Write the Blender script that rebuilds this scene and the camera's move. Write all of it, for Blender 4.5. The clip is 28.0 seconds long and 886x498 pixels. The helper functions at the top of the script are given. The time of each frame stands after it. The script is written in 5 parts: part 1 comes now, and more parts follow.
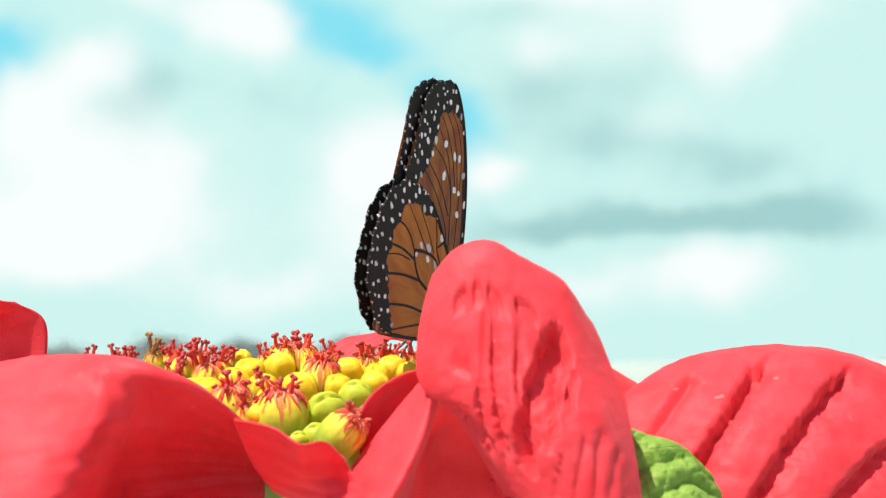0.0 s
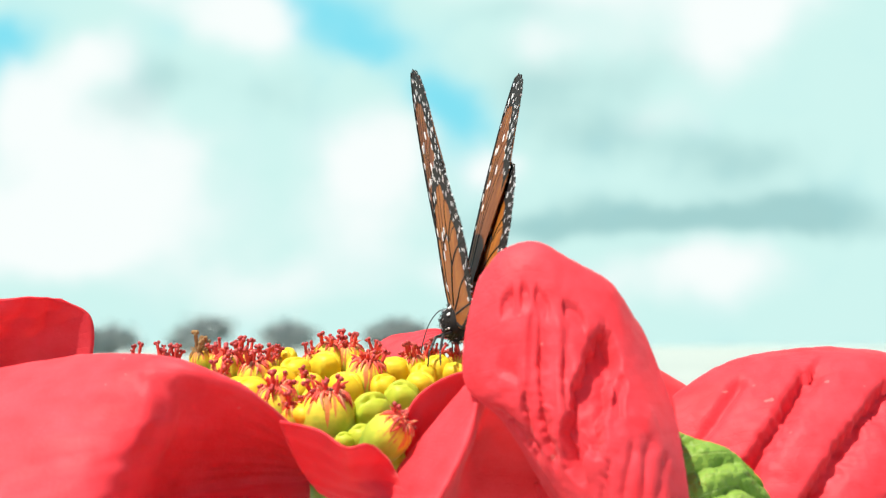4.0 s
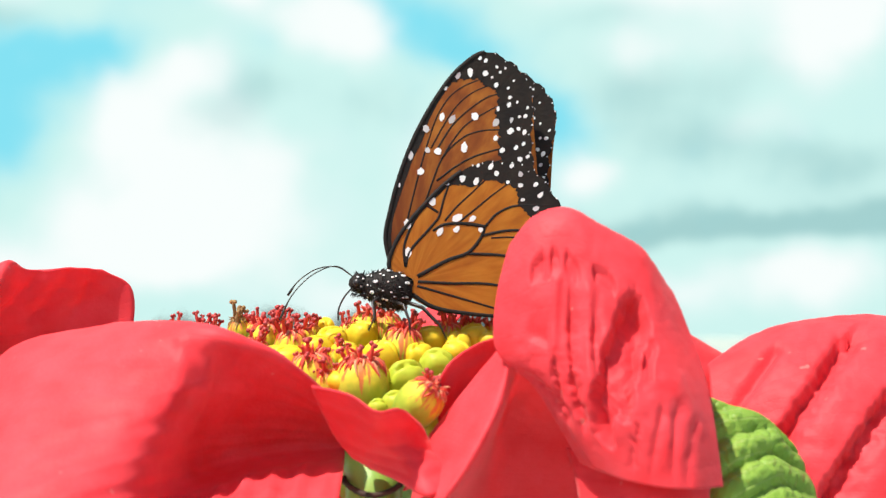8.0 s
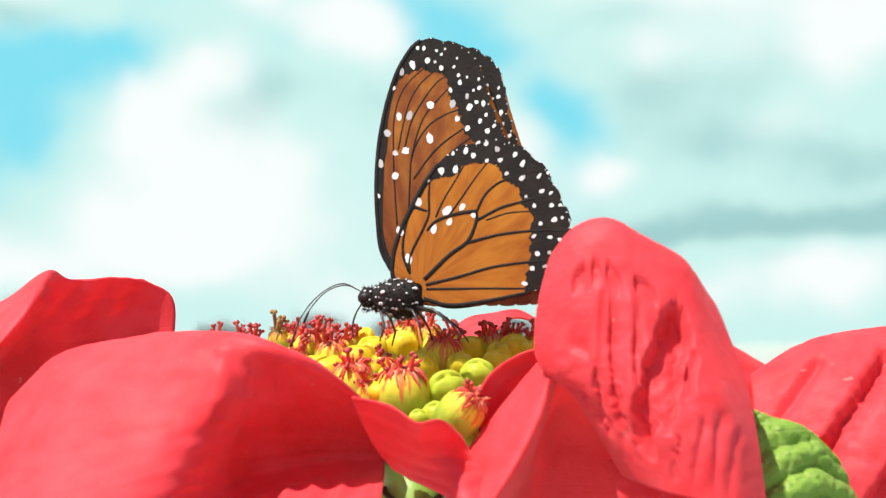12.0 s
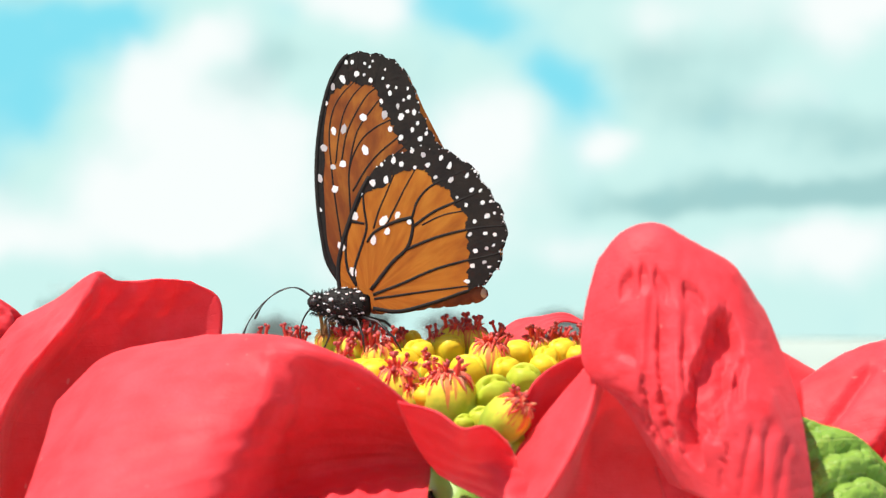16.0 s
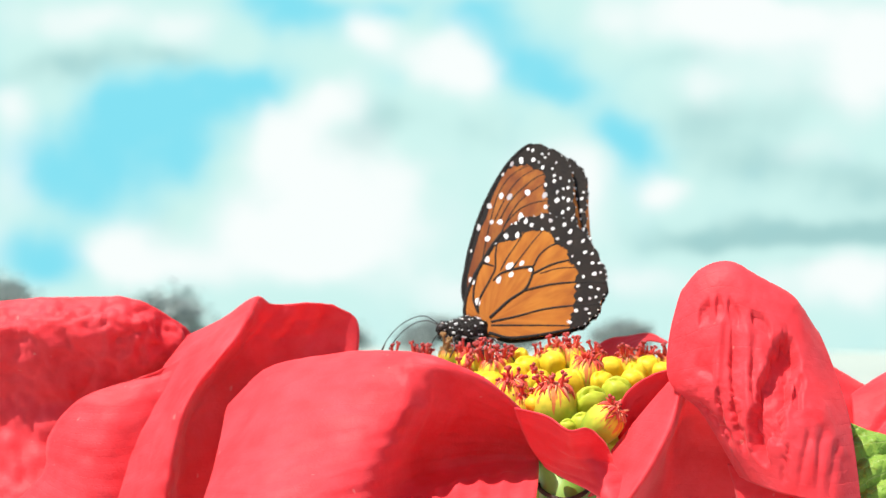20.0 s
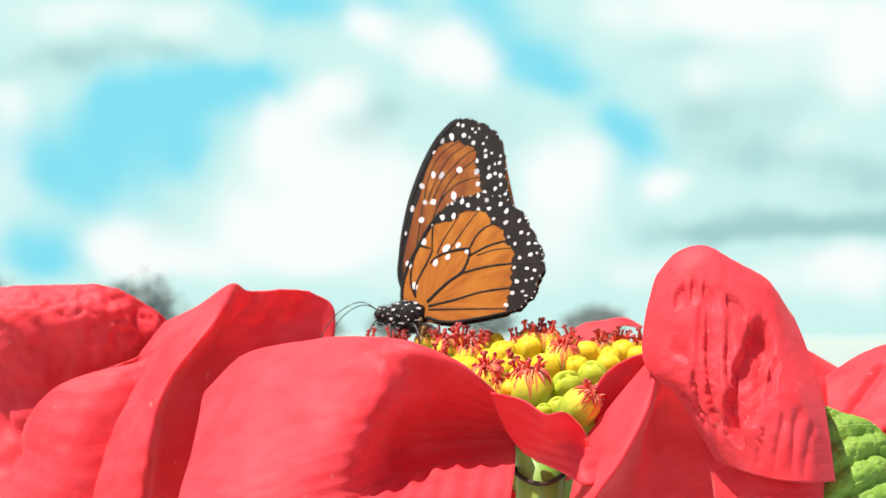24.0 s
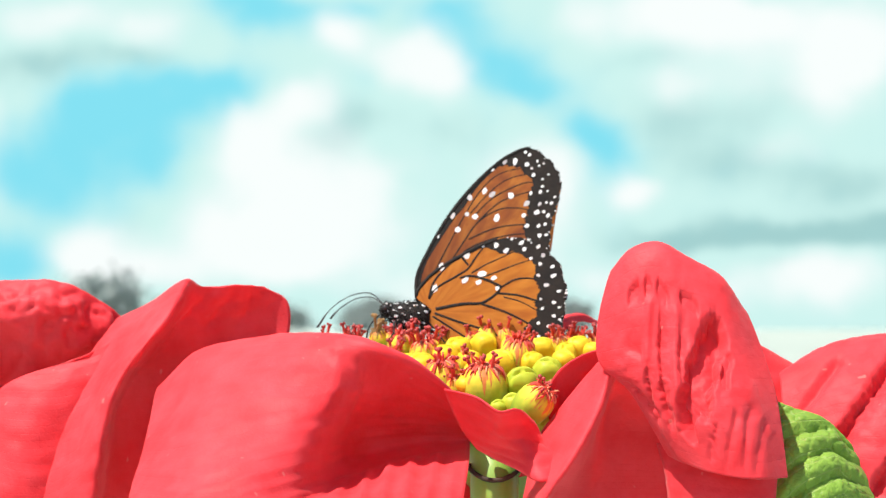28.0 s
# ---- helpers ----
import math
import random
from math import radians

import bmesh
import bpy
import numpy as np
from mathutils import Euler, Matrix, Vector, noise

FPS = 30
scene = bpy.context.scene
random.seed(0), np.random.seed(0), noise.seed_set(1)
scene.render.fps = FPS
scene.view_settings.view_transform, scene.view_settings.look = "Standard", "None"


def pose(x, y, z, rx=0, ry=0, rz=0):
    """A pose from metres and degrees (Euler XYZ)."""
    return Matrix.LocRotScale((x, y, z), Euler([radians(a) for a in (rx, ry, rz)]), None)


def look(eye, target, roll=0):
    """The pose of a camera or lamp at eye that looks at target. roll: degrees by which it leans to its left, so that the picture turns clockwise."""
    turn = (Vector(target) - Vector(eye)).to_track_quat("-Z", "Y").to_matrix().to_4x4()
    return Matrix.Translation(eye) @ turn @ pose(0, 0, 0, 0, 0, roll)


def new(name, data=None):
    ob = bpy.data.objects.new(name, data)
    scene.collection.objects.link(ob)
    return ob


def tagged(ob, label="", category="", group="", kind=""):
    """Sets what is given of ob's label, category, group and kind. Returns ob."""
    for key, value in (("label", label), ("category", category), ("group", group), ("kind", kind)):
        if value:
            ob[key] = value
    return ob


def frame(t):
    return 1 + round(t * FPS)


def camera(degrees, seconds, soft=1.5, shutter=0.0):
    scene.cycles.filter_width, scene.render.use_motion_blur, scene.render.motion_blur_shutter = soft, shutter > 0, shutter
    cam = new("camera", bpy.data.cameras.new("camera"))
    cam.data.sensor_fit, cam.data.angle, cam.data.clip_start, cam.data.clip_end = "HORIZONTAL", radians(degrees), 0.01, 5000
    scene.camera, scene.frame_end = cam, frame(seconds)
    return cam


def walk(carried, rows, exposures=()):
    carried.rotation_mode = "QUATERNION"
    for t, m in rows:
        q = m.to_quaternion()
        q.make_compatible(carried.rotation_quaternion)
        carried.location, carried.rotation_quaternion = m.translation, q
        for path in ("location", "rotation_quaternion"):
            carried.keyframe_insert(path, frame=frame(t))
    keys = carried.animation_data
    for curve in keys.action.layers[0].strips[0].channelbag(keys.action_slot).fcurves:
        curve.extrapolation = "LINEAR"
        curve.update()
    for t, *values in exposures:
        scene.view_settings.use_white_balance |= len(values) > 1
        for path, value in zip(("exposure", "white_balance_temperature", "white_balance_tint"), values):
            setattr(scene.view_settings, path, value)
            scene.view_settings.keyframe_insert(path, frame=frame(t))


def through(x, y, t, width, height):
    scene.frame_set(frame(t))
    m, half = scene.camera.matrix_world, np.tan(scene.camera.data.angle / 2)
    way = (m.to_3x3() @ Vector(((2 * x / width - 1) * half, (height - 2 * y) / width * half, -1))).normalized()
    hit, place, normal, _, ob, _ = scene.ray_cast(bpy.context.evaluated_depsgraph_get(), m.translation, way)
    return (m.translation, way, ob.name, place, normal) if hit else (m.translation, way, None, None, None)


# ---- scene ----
# ---- camera ----
def view(x, y, z, yaw, pitch, roll):
    """A camera pose: millimetres, then degrees turned to the left, tilted up, leaned."""
    return pose(x / 1000, y / 1000, z / 1000, 90 + pitch, 0, yaw) @ pose(0, 0, 0, 0, 0, roll)


cam = camera(30.0, 28.0, soft=1.25, shutter=0.2)
cam.data.dof.use_dof = True
cam.data.dof.focus_distance = 0.318
cam.data.dof.aperture_fstop = 29.0

CAMERA_ROWS = [
    (0, -2.90, -294.26, -1.60, -4.874, 3.939, -0.663),
    (0.5, -2.55, -292.47, 3.07, -4.626, 3.312, -0.577),
    (1, -3.23, -293.15, 1.68, -4.265, 3.707, -0.447),
    (1.5, -3.21, -292.95, -0.91, -4.372, 3.823, -0.520),
    (2, -3.89, -292.55, 3.05, -3.779, 3.200, -0.554),
    (2.5, -5.01, -293.24, 0.61, -3.733, 3.892, -0.377),
    (4.5, -0.09, -292.19, 1.71, -2.599, 3.159, -0.129),
    (5, 2.46, -293.29, 1.06, -1.692, 3.083, 0.133),
    (5.5, -1.31, -295.26, -1.63, -2.362, 3.813, 0.073),
    (6, 0.51, -293.69, -0.78, -2.136, 3.395, -0.004),
    (6.5, 0.38, -294.11, -0.27, -1.903, 3.191, -0.096),
    (7, 0.28, -294.13, -1.50, -1.460, 3.439, -0.126),
    (7.5, 1.55, -293.31, -0.83, -0.824, 3.261, -0.092),
    (8, 3.11, -293.27, -2.60, -0.886, 3.070, -0.384),
    (8.5, 2.81, -292.29, -0.36, -0.325, 2.834, -0.283),
    (9, 2.91, -292.67, -1.83, -0.019, 3.432, -0.184),
    (9.5, 3.21, -292.81, -1.89, -0.153, 3.099, -0.361),
    (10, 2.82, -291.83, 1.31, 0.529, 2.844, -0.189),
    (10.5, 1.90, -292.54, -1.46, 0.317, 3.465, -0.189),
    (11, 0.98, -292.39, -0.22, 0.193, 3.123, -0.198),
    (11.5, 0.80, -291.95, 1.55, 0.581, 3.058, -0.048),
    (12, 2.98, -292.58, -1.85, 0.491, 3.292, -0.277),
    (12.5, 3.07, -292.03, -1.53, 0.521, 3.256, -0.257),
    (14.5, 4.13, -291.21, -1.89, 0.786, 3.479, 0.007),
    (15, 4.26, -291.14, -1.91, 0.813, 3.493, 0.023),
    (15.5, 5.42, -290.50, -0.33, 1.505, 3.177, 0.041),
    (16, 3.93, -291.24, -0.13, 2.316, 3.094, 0.077),
    (16.5, 3.59, -291.39, -0.50, 4.145, 3.836, 0.454),
    (17, 2.52, -293.49, -1.30, 4.882, 3.979, 0.304),
    (17.5, 2.30, -295.55, 3.12, 5.530, 3.176, 0.311),
    (18, -0.01, -304.19, 0.88, 5.760, 3.939, 0.653),
    (18.5, -1.48, -315.81, -0.60, 5.441, 4.177, 0.776),
    (19, 0.33, -322.92, 3.38, 5.224, 2.968, 0.441),
    (19.5, -1.44, -337.23, -2.26, 4.190, 3.570, 0.235),
    (20, -2.09, -347.52, 1.45, 4.621, 3.378, 0.516),
    (20.5, -3.06, -345.67, 4.41, 4.976, 3.319, 0.745),
    (21, -2.82, -347.90, 1.94, 4.473, 3.421, 0.480),
    (21.5, -3.59, -348.80, -1.70, 3.850, 3.807, 0.242),
    (23.5, -2.23, -347.43, 1.87, 4.007, 2.970, 0.235),
    (24, -2.89, -348.44, 1.13, 3.634, 2.937, 0.153),
    (24.5, -2.06, -347.50, 1.58, 3.339, 2.854, 0.151),
    (25, -0.73, -347.02, -0.54, 2.744, 3.239, 0.124),
    (25.5, 0.30, -347.96, -0.18, 2.738, 2.882, -0.028),
    (26, 1.75, -345.45, 1.53, 2.323, 2.102, -0.350),
    (26.5, 1.60, -348.09, -1.00, 2.225, 2.842, -0.233),
    (27, 0.72, -347.84, 0.02, 2.514, 2.879, -0.090),
    (27.5, 0.14, -347.72, 1.65, 2.261, 2.305, -0.228),
    (28, 0.09, -346.74, 1.79, 2.574, 2.693, 0.156),
]
walk(cam, [(t, view(*v)) for t, *v in CAMERA_ROWS])

# ---- world, sun, exposure ----
SUN_TO = Vector((-0.37, -0.25, 0.90)).normalized()
world = bpy.data.worlds.new("sky_world")
scene.world = world
world.use_nodes = True
wn = world.node_tree
wn.nodes.clear()
w_out = wn.nodes.new("ShaderNodeOutputWorld")
w_bg = wn.nodes.new("ShaderNodeBackground")
w_sky = wn.nodes.new("ShaderNodeTexSky")
w_sky.sky_type = "NISHITA"
w_sky.sun_disc = False
w_sky.sun_elevation = math.asin(SUN_TO.z)
w_sky.sun_rotation = math.atan2(SUN_TO.x, SUN_TO.y)
w_bg.inputs["Strength"].default_value = 0.09
wn.links.new(w_sky.outputs[0], w_bg.inputs["Color"])
wn.links.new(w_bg.outputs[0], w_out.inputs["Surface"])

sun_data = bpy.data.lights.new("sun", "SUN")
sun_data.energy = 5.0
sun_data.angle = radians(0.55)
sun_data.color = (1.0, 0.95, 0.87)
sun = new("sun", sun_data)
sun.matrix_world = look((0, 0, 0), -SUN_TO)
scene.view_settings.exposure = 0.62


# ---- materials ----
class Shader:
    """A small wrapper round one node material."""

    def __init__(self, name):
        self.mat = bpy.data.materials.new(name)
        self.mat.use_nodes = True
        self.tree = self.mat.node_tree
        self.tree.nodes.clear()
        self.out = self.add("ShaderNodeOutputMaterial")

    def add(self, kind, **sockets):
        node = self.tree.nodes.new(kind)
        for key, value in sockets.items():
            self.put(node.inputs[key.replace("_", " ")], value)
        return node

    def put(self, socket, value):
        if isinstance(value, bpy.types.NodeSocket):
            self.tree.links.new(value, socket)
        else:
            socket.default_value = value

    def calc(self, op, a, b=0.0, c=0.0):
        node = self.tree.nodes.new("ShaderNodeMath")
        node.operation = op
        for k, v in enumerate((a, b, c)):
            self.put(node.inputs[k], v)
        return node.outputs[0]

    def ramp(self, value, stops, mode="LINEAR"):
        node = self.tree.nodes.new("ShaderNodeValToRGB")
        node.color_ramp.interpolation = mode
        el = node.color_ramp.elements
        while len(el) < len(stops):
            el.new(0.5)
        for e, (at, col) in zip(el, stops):
            e.position = at
            e.color = (*col, 1) if len(col) == 3 else col
        self.put(node.inputs[0], value)
        return node.outputs[0]

    def mix(self, factor, a, b, blend="MIX"):
        node = self.tree.nodes.new("ShaderNodeMix")
        node.data_type = "RGBA"
        node.blend_type = blend
        for key, v in ((0, factor), (6, a), (7, b)):
            self.put(node.inputs[key], (*v, 1) if isinstance(v, tuple) and len(v) == 3 else v)
        return node.outputs[2]

    def noise(self, scale, detail=3.0, where=None, rough=0.55, stretch=None):
        if where is None:
            where = self.add("ShaderNodeTexCoord").outputs["Object"]
        if stretch:
            m = self.add("ShaderNodeMapping", Vector=where)
            m.inputs["Scale"].default_value = stretch
            where = m.outputs[0]
        return self.add("ShaderNodeTexNoise", Vector=where, Scale=scale, Detail=detail, Roughness=rough).outputs["Fac"]

    def bump(self, height, strength=0.3, distance=0.0005):
        return self.add("ShaderNodeBump", Height=height, Strength=strength, Distance=distance).outputs[0]

    def finish(self, colour, rough=0.5, normal=None, through=None, amount=0.3, metal=0.0, sheen=0.0, spec=0.5):
        b = self.add("ShaderNodeBsdfPrincipled", Roughness=rough, Metallic=metal)
        b.inputs["Specular IOR Level"].default_value = spec
        b.inputs["Sheen Weight"].default_value = sheen
        self.put(b.inputs["Base Color"], (*colour, 1) if isinstance(colour, tuple) else colour)
        if normal is not None:
            self.put(b.inputs["Normal"], normal)
        surface = b.outputs[0]
        if through is not None:
            tl = self.add("ShaderNodeBsdfTranslucent")
            self.put(tl.inputs["Color"], (*through, 1) if isinstance(through, tuple) else through)
            if normal is not None:
                self.put(tl.inputs["Normal"], normal)
            mixer = self.add("ShaderNodeMixShader", Fac=amount)
            self.tree.links.new(surface, mixer.inputs[1])
            self.tree.links.new(tl.outputs[0], mixer.inputs[2])
            surface = mixer.outputs[0]
        self.tree.links.new(surface, self.out.inputs["Surface"])
        return self.mat


def leaf_paint(name, light, dark, vein, through, amount, ribs, rough, sheen, vein_weight, cells_weight):
    """Bract or leaf: fine cells, faint ribs that follow the blade, a few pale flecks."""
    s = Shader(name)
    uv = s.add("ShaderNodeUVMap").outputs[0]
    sep = s.add("ShaderNodeSeparateXYZ", Vector=uv)
    u, v = sep.outputs[0], sep.outputs[1]
    slant = s.calc("MULTIPLY", u, ribs)
    warp = s.calc("MULTIPLY", s.noise(90.0, 4.0), 2.6)
    wave = s.calc("ABSOLUTE", s.calc("SINE", s.calc("ADD", s.calc("MULTIPLY", slant, math.pi), warp)))
    rib = s.ramp(wave, [(0.0, (1, 1, 1)), (0.09, (0.25, 0.25, 0.25)), (0.3, (0, 0, 0))])
    cells = s.add("ShaderNodeTexVoronoi", Vector=s.add("ShaderNodeTexCoord").outputs["Object"], Scale=900.0)
    cells.feature = "DISTANCE_TO_EDGE"
    cell = s.ramp(cells.outputs["Distance"], [(0.0, (0, 0, 0)), (0.22, (1, 1, 1))])
    broad = s.ramp(s.noise(110.0, 5.0, rough=0.65), [(0.34, (0, 0, 0)), (0.68, (1, 1, 1))])
    fine = s.calc("ADD", s.calc("MULTIPLY", s.noise(1400.0, 3.0), 0.5), s.calc("MULTIPLY", s.noise(330.0, 3.0), 0.5))
    col = s.mix(broad, light, dark)
    col = s.mix(s.calc("MULTIPLY", fine, 0.55), col, dark)
    col = s.mix(s.calc("MULTIPLY", rib, vein_weight), col, vein)
    fleck = s.ramp(s.noise(420.0, 1.0), [(0.76, (0, 0, 0)), (0.80, (1, 1, 1))])
    col = s.mix(s.calc("MULTIPLY", fleck, 0.3), col, (0.75, 0.45, 0.38))
    high = s.calc("ADD", s.calc("MULTIPLY", cell, cells_weight), s.calc("SUBTRACT", s.calc("MULTIPLY", fine, 0.35), s.calc("MULTIPLY", rib, 1.6 * vein_weight)))
    return s.finish(col, rough, s.bump(high, 0.45, 0.00045), through, amount, sheen=sheen, spec=0.2)


MAT = {}
MAT["bract"] = leaf_paint("red_bract", (0.88, 0.085, 0.105), (0.76, 0.036, 0.047), (0.64, 0.016, 0.022), (1.0, 0.02, 0.014), 0.30, 26.0, 0.55, 0.09, 0.10, 0.08)
MAT["leaf"] = leaf_paint("green_leaf", (0.31, 0.46, 0.075), (0.19, 0.34, 0.045), (0.46, 0.56, 0.18), (0.35, 0.5, 0.05), 0.22, 9.0, 0.42, 0.05, 0.6, 0.3)


def simple(name, a, b, scale, rough=0.5, bump=0.25, depth=0.0002, through=None, amount=0.2, stretch=None, spec=0.5, sheen=0.0):
    s = Shader(name)
    n = s.noise(scale, 4.0, stretch=stretch)
    col = s.mix(s.ramp(n, [(0.32, (0, 0, 0)), (0.68, (1, 1, 1))]), a, b)
    fine = s.noise(scale * 6, 2.0)
    col = s.mix(s.calc("MULTIPLY", fine, 0.3), col, tuple(0.6 * x for x in a))
    return s.finish(col, rough, s.bump(fine, bump, depth), through, amount, sheen=sheen, spec=spec)


def cup_paint():
    """Green cup that ripens to yellow towards its mouth, streaked with red round the top."""
    s = Shader("cyathium_cup")
    g = s.add("ShaderNodeSeparateXYZ", Vector=s.add("ShaderNodeTexCoord").outputs["Generated"])
    n = s.noise(450.0, 3.0)
    at = s.calc("ADD", g.outputs[2], s.calc("MULTIPLY", s.calc("SUBTRACT", n, 0.5), 0.25))
    col = s.ramp(at, [(0.60, (0.20, 0.36, 0.03)), (0.76, (0.46, 0.58, 0.05)), (0.88, (0.88, 0.76, 0.06)), (1.0, (0.95, 0.66, 0.05))])
    turn = s.calc("ARCTAN2", s.calc("SUBTRACT", g.outputs[1], 0.5), s.calc("SUBTRACT", g.outputs[0], 0.5))
    round_ = s.add("ShaderNodeCombineXYZ", X=s.calc("SINE", turn), Y=s.calc("COSINE", turn), Z=s.calc("MULTIPLY", g.outputs[2], 0.7))
    streak = s.noise(4.5, 3.0, round_.outputs[0])
    red = s.ramp(s.calc("ADD", s.calc("MULTIPLY", s.calc("SUBTRACT", streak, 0.5), 1.3), g.outputs[2]), [(0.95, (0, 0, 0)), (1.07, (1, 1, 1))])
    col = s.mix(s.calc("MULTIPLY", red, 0.85), col, (0.80, 0.13, 0.07))
    col = s.mix(s.calc("MULTIPLY", s.noise(1500.0), 0.15), col, (0.3, 0.38, 0.03))
    return s.finish(col, 0.55, s.bump(s.noise(900.0, 4.0), 0.35, 0.0003), (0.7, 0.6, 0.05), 0.25, spec=0.25)


MAT["cup"] = cup_paint()
MAT["gland"] = simple("yellow_gland", (0.96, 0.78, 0.04), (0.88, 0.58, 0.03), 420, 0.45, through=(0.95, 0.65, 0.02), amount=0.3, spec=0.25)
MAT["bud"] = simple("green_bud", (0.52, 0.64, 0.05), (0.72, 0.70, 0.06), 200, 0.45, through=(0.6, 0.65, 0.05), amount=0.3, spec=0.25)
MAT["stamen"] = simple("red_stamen", (0.80, 0.11, 0.08), (0.68, 0.06, 0.05), 500, 0.5, through=(0.9, 0.08, 0.05), amount=0.3, spec=0.25)
MAT["lobe"] = simple("coral_lobe", (0.86, 0.16, 0.10), (0.76, 0.07, 0.05), 400, 0.5, through=(0.95, 0.14, 0.08), amount=0.3, spec=0.25)
MAT["pale_lobe"] = simple("pale_lobe", (0.90, 0.48, 0.26), (0.88, 0.30, 0.16), 400, 0.5, through=(0.95, 0.4, 0.15), amount=0.3, spec=0.25)
MAT["anther"] = simple("dark_anther", (0.52, 0.06, 0.05), (0.32, 0.03, 0.03), 900, 0.6)
MAT["dry"] = simple("dry_stamen", (0.50, 0.32, 0.12), (0.28, 0.13, 0.05), 700, 0.8, through=(0.5, 0.3, 0.1), amount=0.25)
MAT["stem"] = simple("green_stem", (0.20, 0.36, 0.05), (0.27, 0.42, 0.08), 150, 0.4, stretch=(1, 1, 0.15))
MAT["scar"] = simple("brown_scar", (0.06, 0.03, 0.015), (0.03, 0.015, 0.01), 500, 0.8)
MAT["black"] = simple("black_scales", (0.011, 0.009, 0.008), (0.022, 0.017, 0.014), 900, 0.7, 0.5, spec=0.2)


def spot_paint():
    s = Shader("white_scales")
    tone = s.add("ShaderNodeObjectInfo").outputs["Random"]
    col = s.ramp(tone, [(0.0, (0.42, 0.38, 0.38)), (0.2, (0.66, 0.63, 0.62)), (0.4, (0.86, 0.85, 0.82)), (1.0, (0.92, 0.91, 0.88))])
    n = s.noise(2600.0, 3.0)
    col = s.mix(s.calc("MULTIPLY", n, 0.3), col, (0.35, 0.33, 0.33))
    return s.finish(col, 0.75, s.bump(n, 0.4, 0.0001), spec=0.2)


MAT["white"] = spot_paint()
MAT["margin"] = simple("brown_black_margin", (0.012, 0.009, 0.008), (0.026, 0.018, 0.013), 260, 0.7, 0.5, spec=0.2)
MAT["dot"] = simple("white_dot", (0.86, 0.86, 0.84), (0.78, 0.78, 0.78), 900, 0.8, spec=0.1)
MAT["tail"] = simple("tan_tail", (0.52, 0.34, 0.22), (0.34, 0.18, 0.11), 900, 0.8)
MAT["body"] = simple("rust_abdomen", (0.22, 0.068, 0.026), (0.13, 0.036, 0.015), 600, 0.7, spec=0.2)
MAT["limb"] = simple("black_limb", (0.018, 0.016, 0.016), (0.035, 0.030, 0.028), 1500, 0.35)


def wing_paint(name, light, mid, dark, root_weight):
    """Scaly wing membrane: streaks that run out from the root, rust tone near it."""
    s = Shader(name)
    co = s.add("ShaderNodeTexCoord").outputs["Object"]
    far = s.add("ShaderNodeVectorMath", Vector=co)
    far.operation = "LENGTH"
    sep = s.add("ShaderNodeSeparateXYZ", Vector=co)
    ray = s.add("ShaderNodeCombineXYZ", X=s.calc("MULTIPLY", s.calc("ARCTAN2", sep.outputs[0], sep.outputs[2]), 9.0), Y=s.calc("MULTIPLY", far.outputs["Value"], 130.0))
    streak = s.noise(1.0, 4.0, ray.outputs[0])
    broad = s.noise(75.0, 2.0, co)
    col = s.ramp(streak, [(0.27, dark), (0.46, mid), (0.66, light)])
    root = s.ramp(s.calc("MULTIPLY", far.outputs["Value"], 26.0), [(0.15, (1, 1, 1)), (0.75, (0, 0, 0))])
    col = s.mix(s.calc("MULTIPLY", root, root_weight), col, dark)
    col = s.mix(s.calc("MULTIPLY", s.ramp(broad, [(0.45, (0, 0, 0)), (0.7, (1, 1, 1))]), 0.4), col, mid)
    scales = s.noise(5200.0, 2.0)
    return s.finish(col, 0.55, s.bump(scales, 0.35, 0.0001), mid, 0.18, sheen=0.0, spec=0.25)


MAT["forewing"] = wing_paint("rust_wing", (0.47, 0.165, 0.022), (0.28, 0.076, 0.012), (0.15, 0.032, 0.008), 0.8)
MAT["hindwing"] = wing_paint("orange_wing", (0.60, 0.225, 0.022), (0.47, 0.150, 0.012), (0.31, 0.080, 0.008), 0.3)
# meadow colour lifted to pale grey-green: distance haze painted into the grass
MAT["hazy_grass"] = simple("haze_pale_grass", (0.30, 0.35, 0.31), (0.37, 0.41, 0.37), 0.08, 0.9, 0.4, 0.05)
# tree foliage greyed and lightened to paint in the haze of distance
MAT["hazy_leaf"] = simple("haze_pale_foliage", (0.26, 0.31, 0.29), (0.30, 0.35, 0.33), 0.8, 0.8, 0.3, 0.02)
MAT["bark"] = simple("bark", (0.16, 0.15, 0.13), (0.12, 0.11, 0.10), 3.0, 0.9, 0.5, 0.02)
MAT["bee"] = simple("brown_insect", (0.06, 0.035, 0.015), (0.16, 0.09, 0.03), 900, 0.5)
MAT["film_wing"] = simple("clear_insect_wing", (0.4, 0.4, 0.38), (0.55, 0.55, 0.5), 900, 0.2, through=(0.7, 0.7, 0.7), amount=0.6)


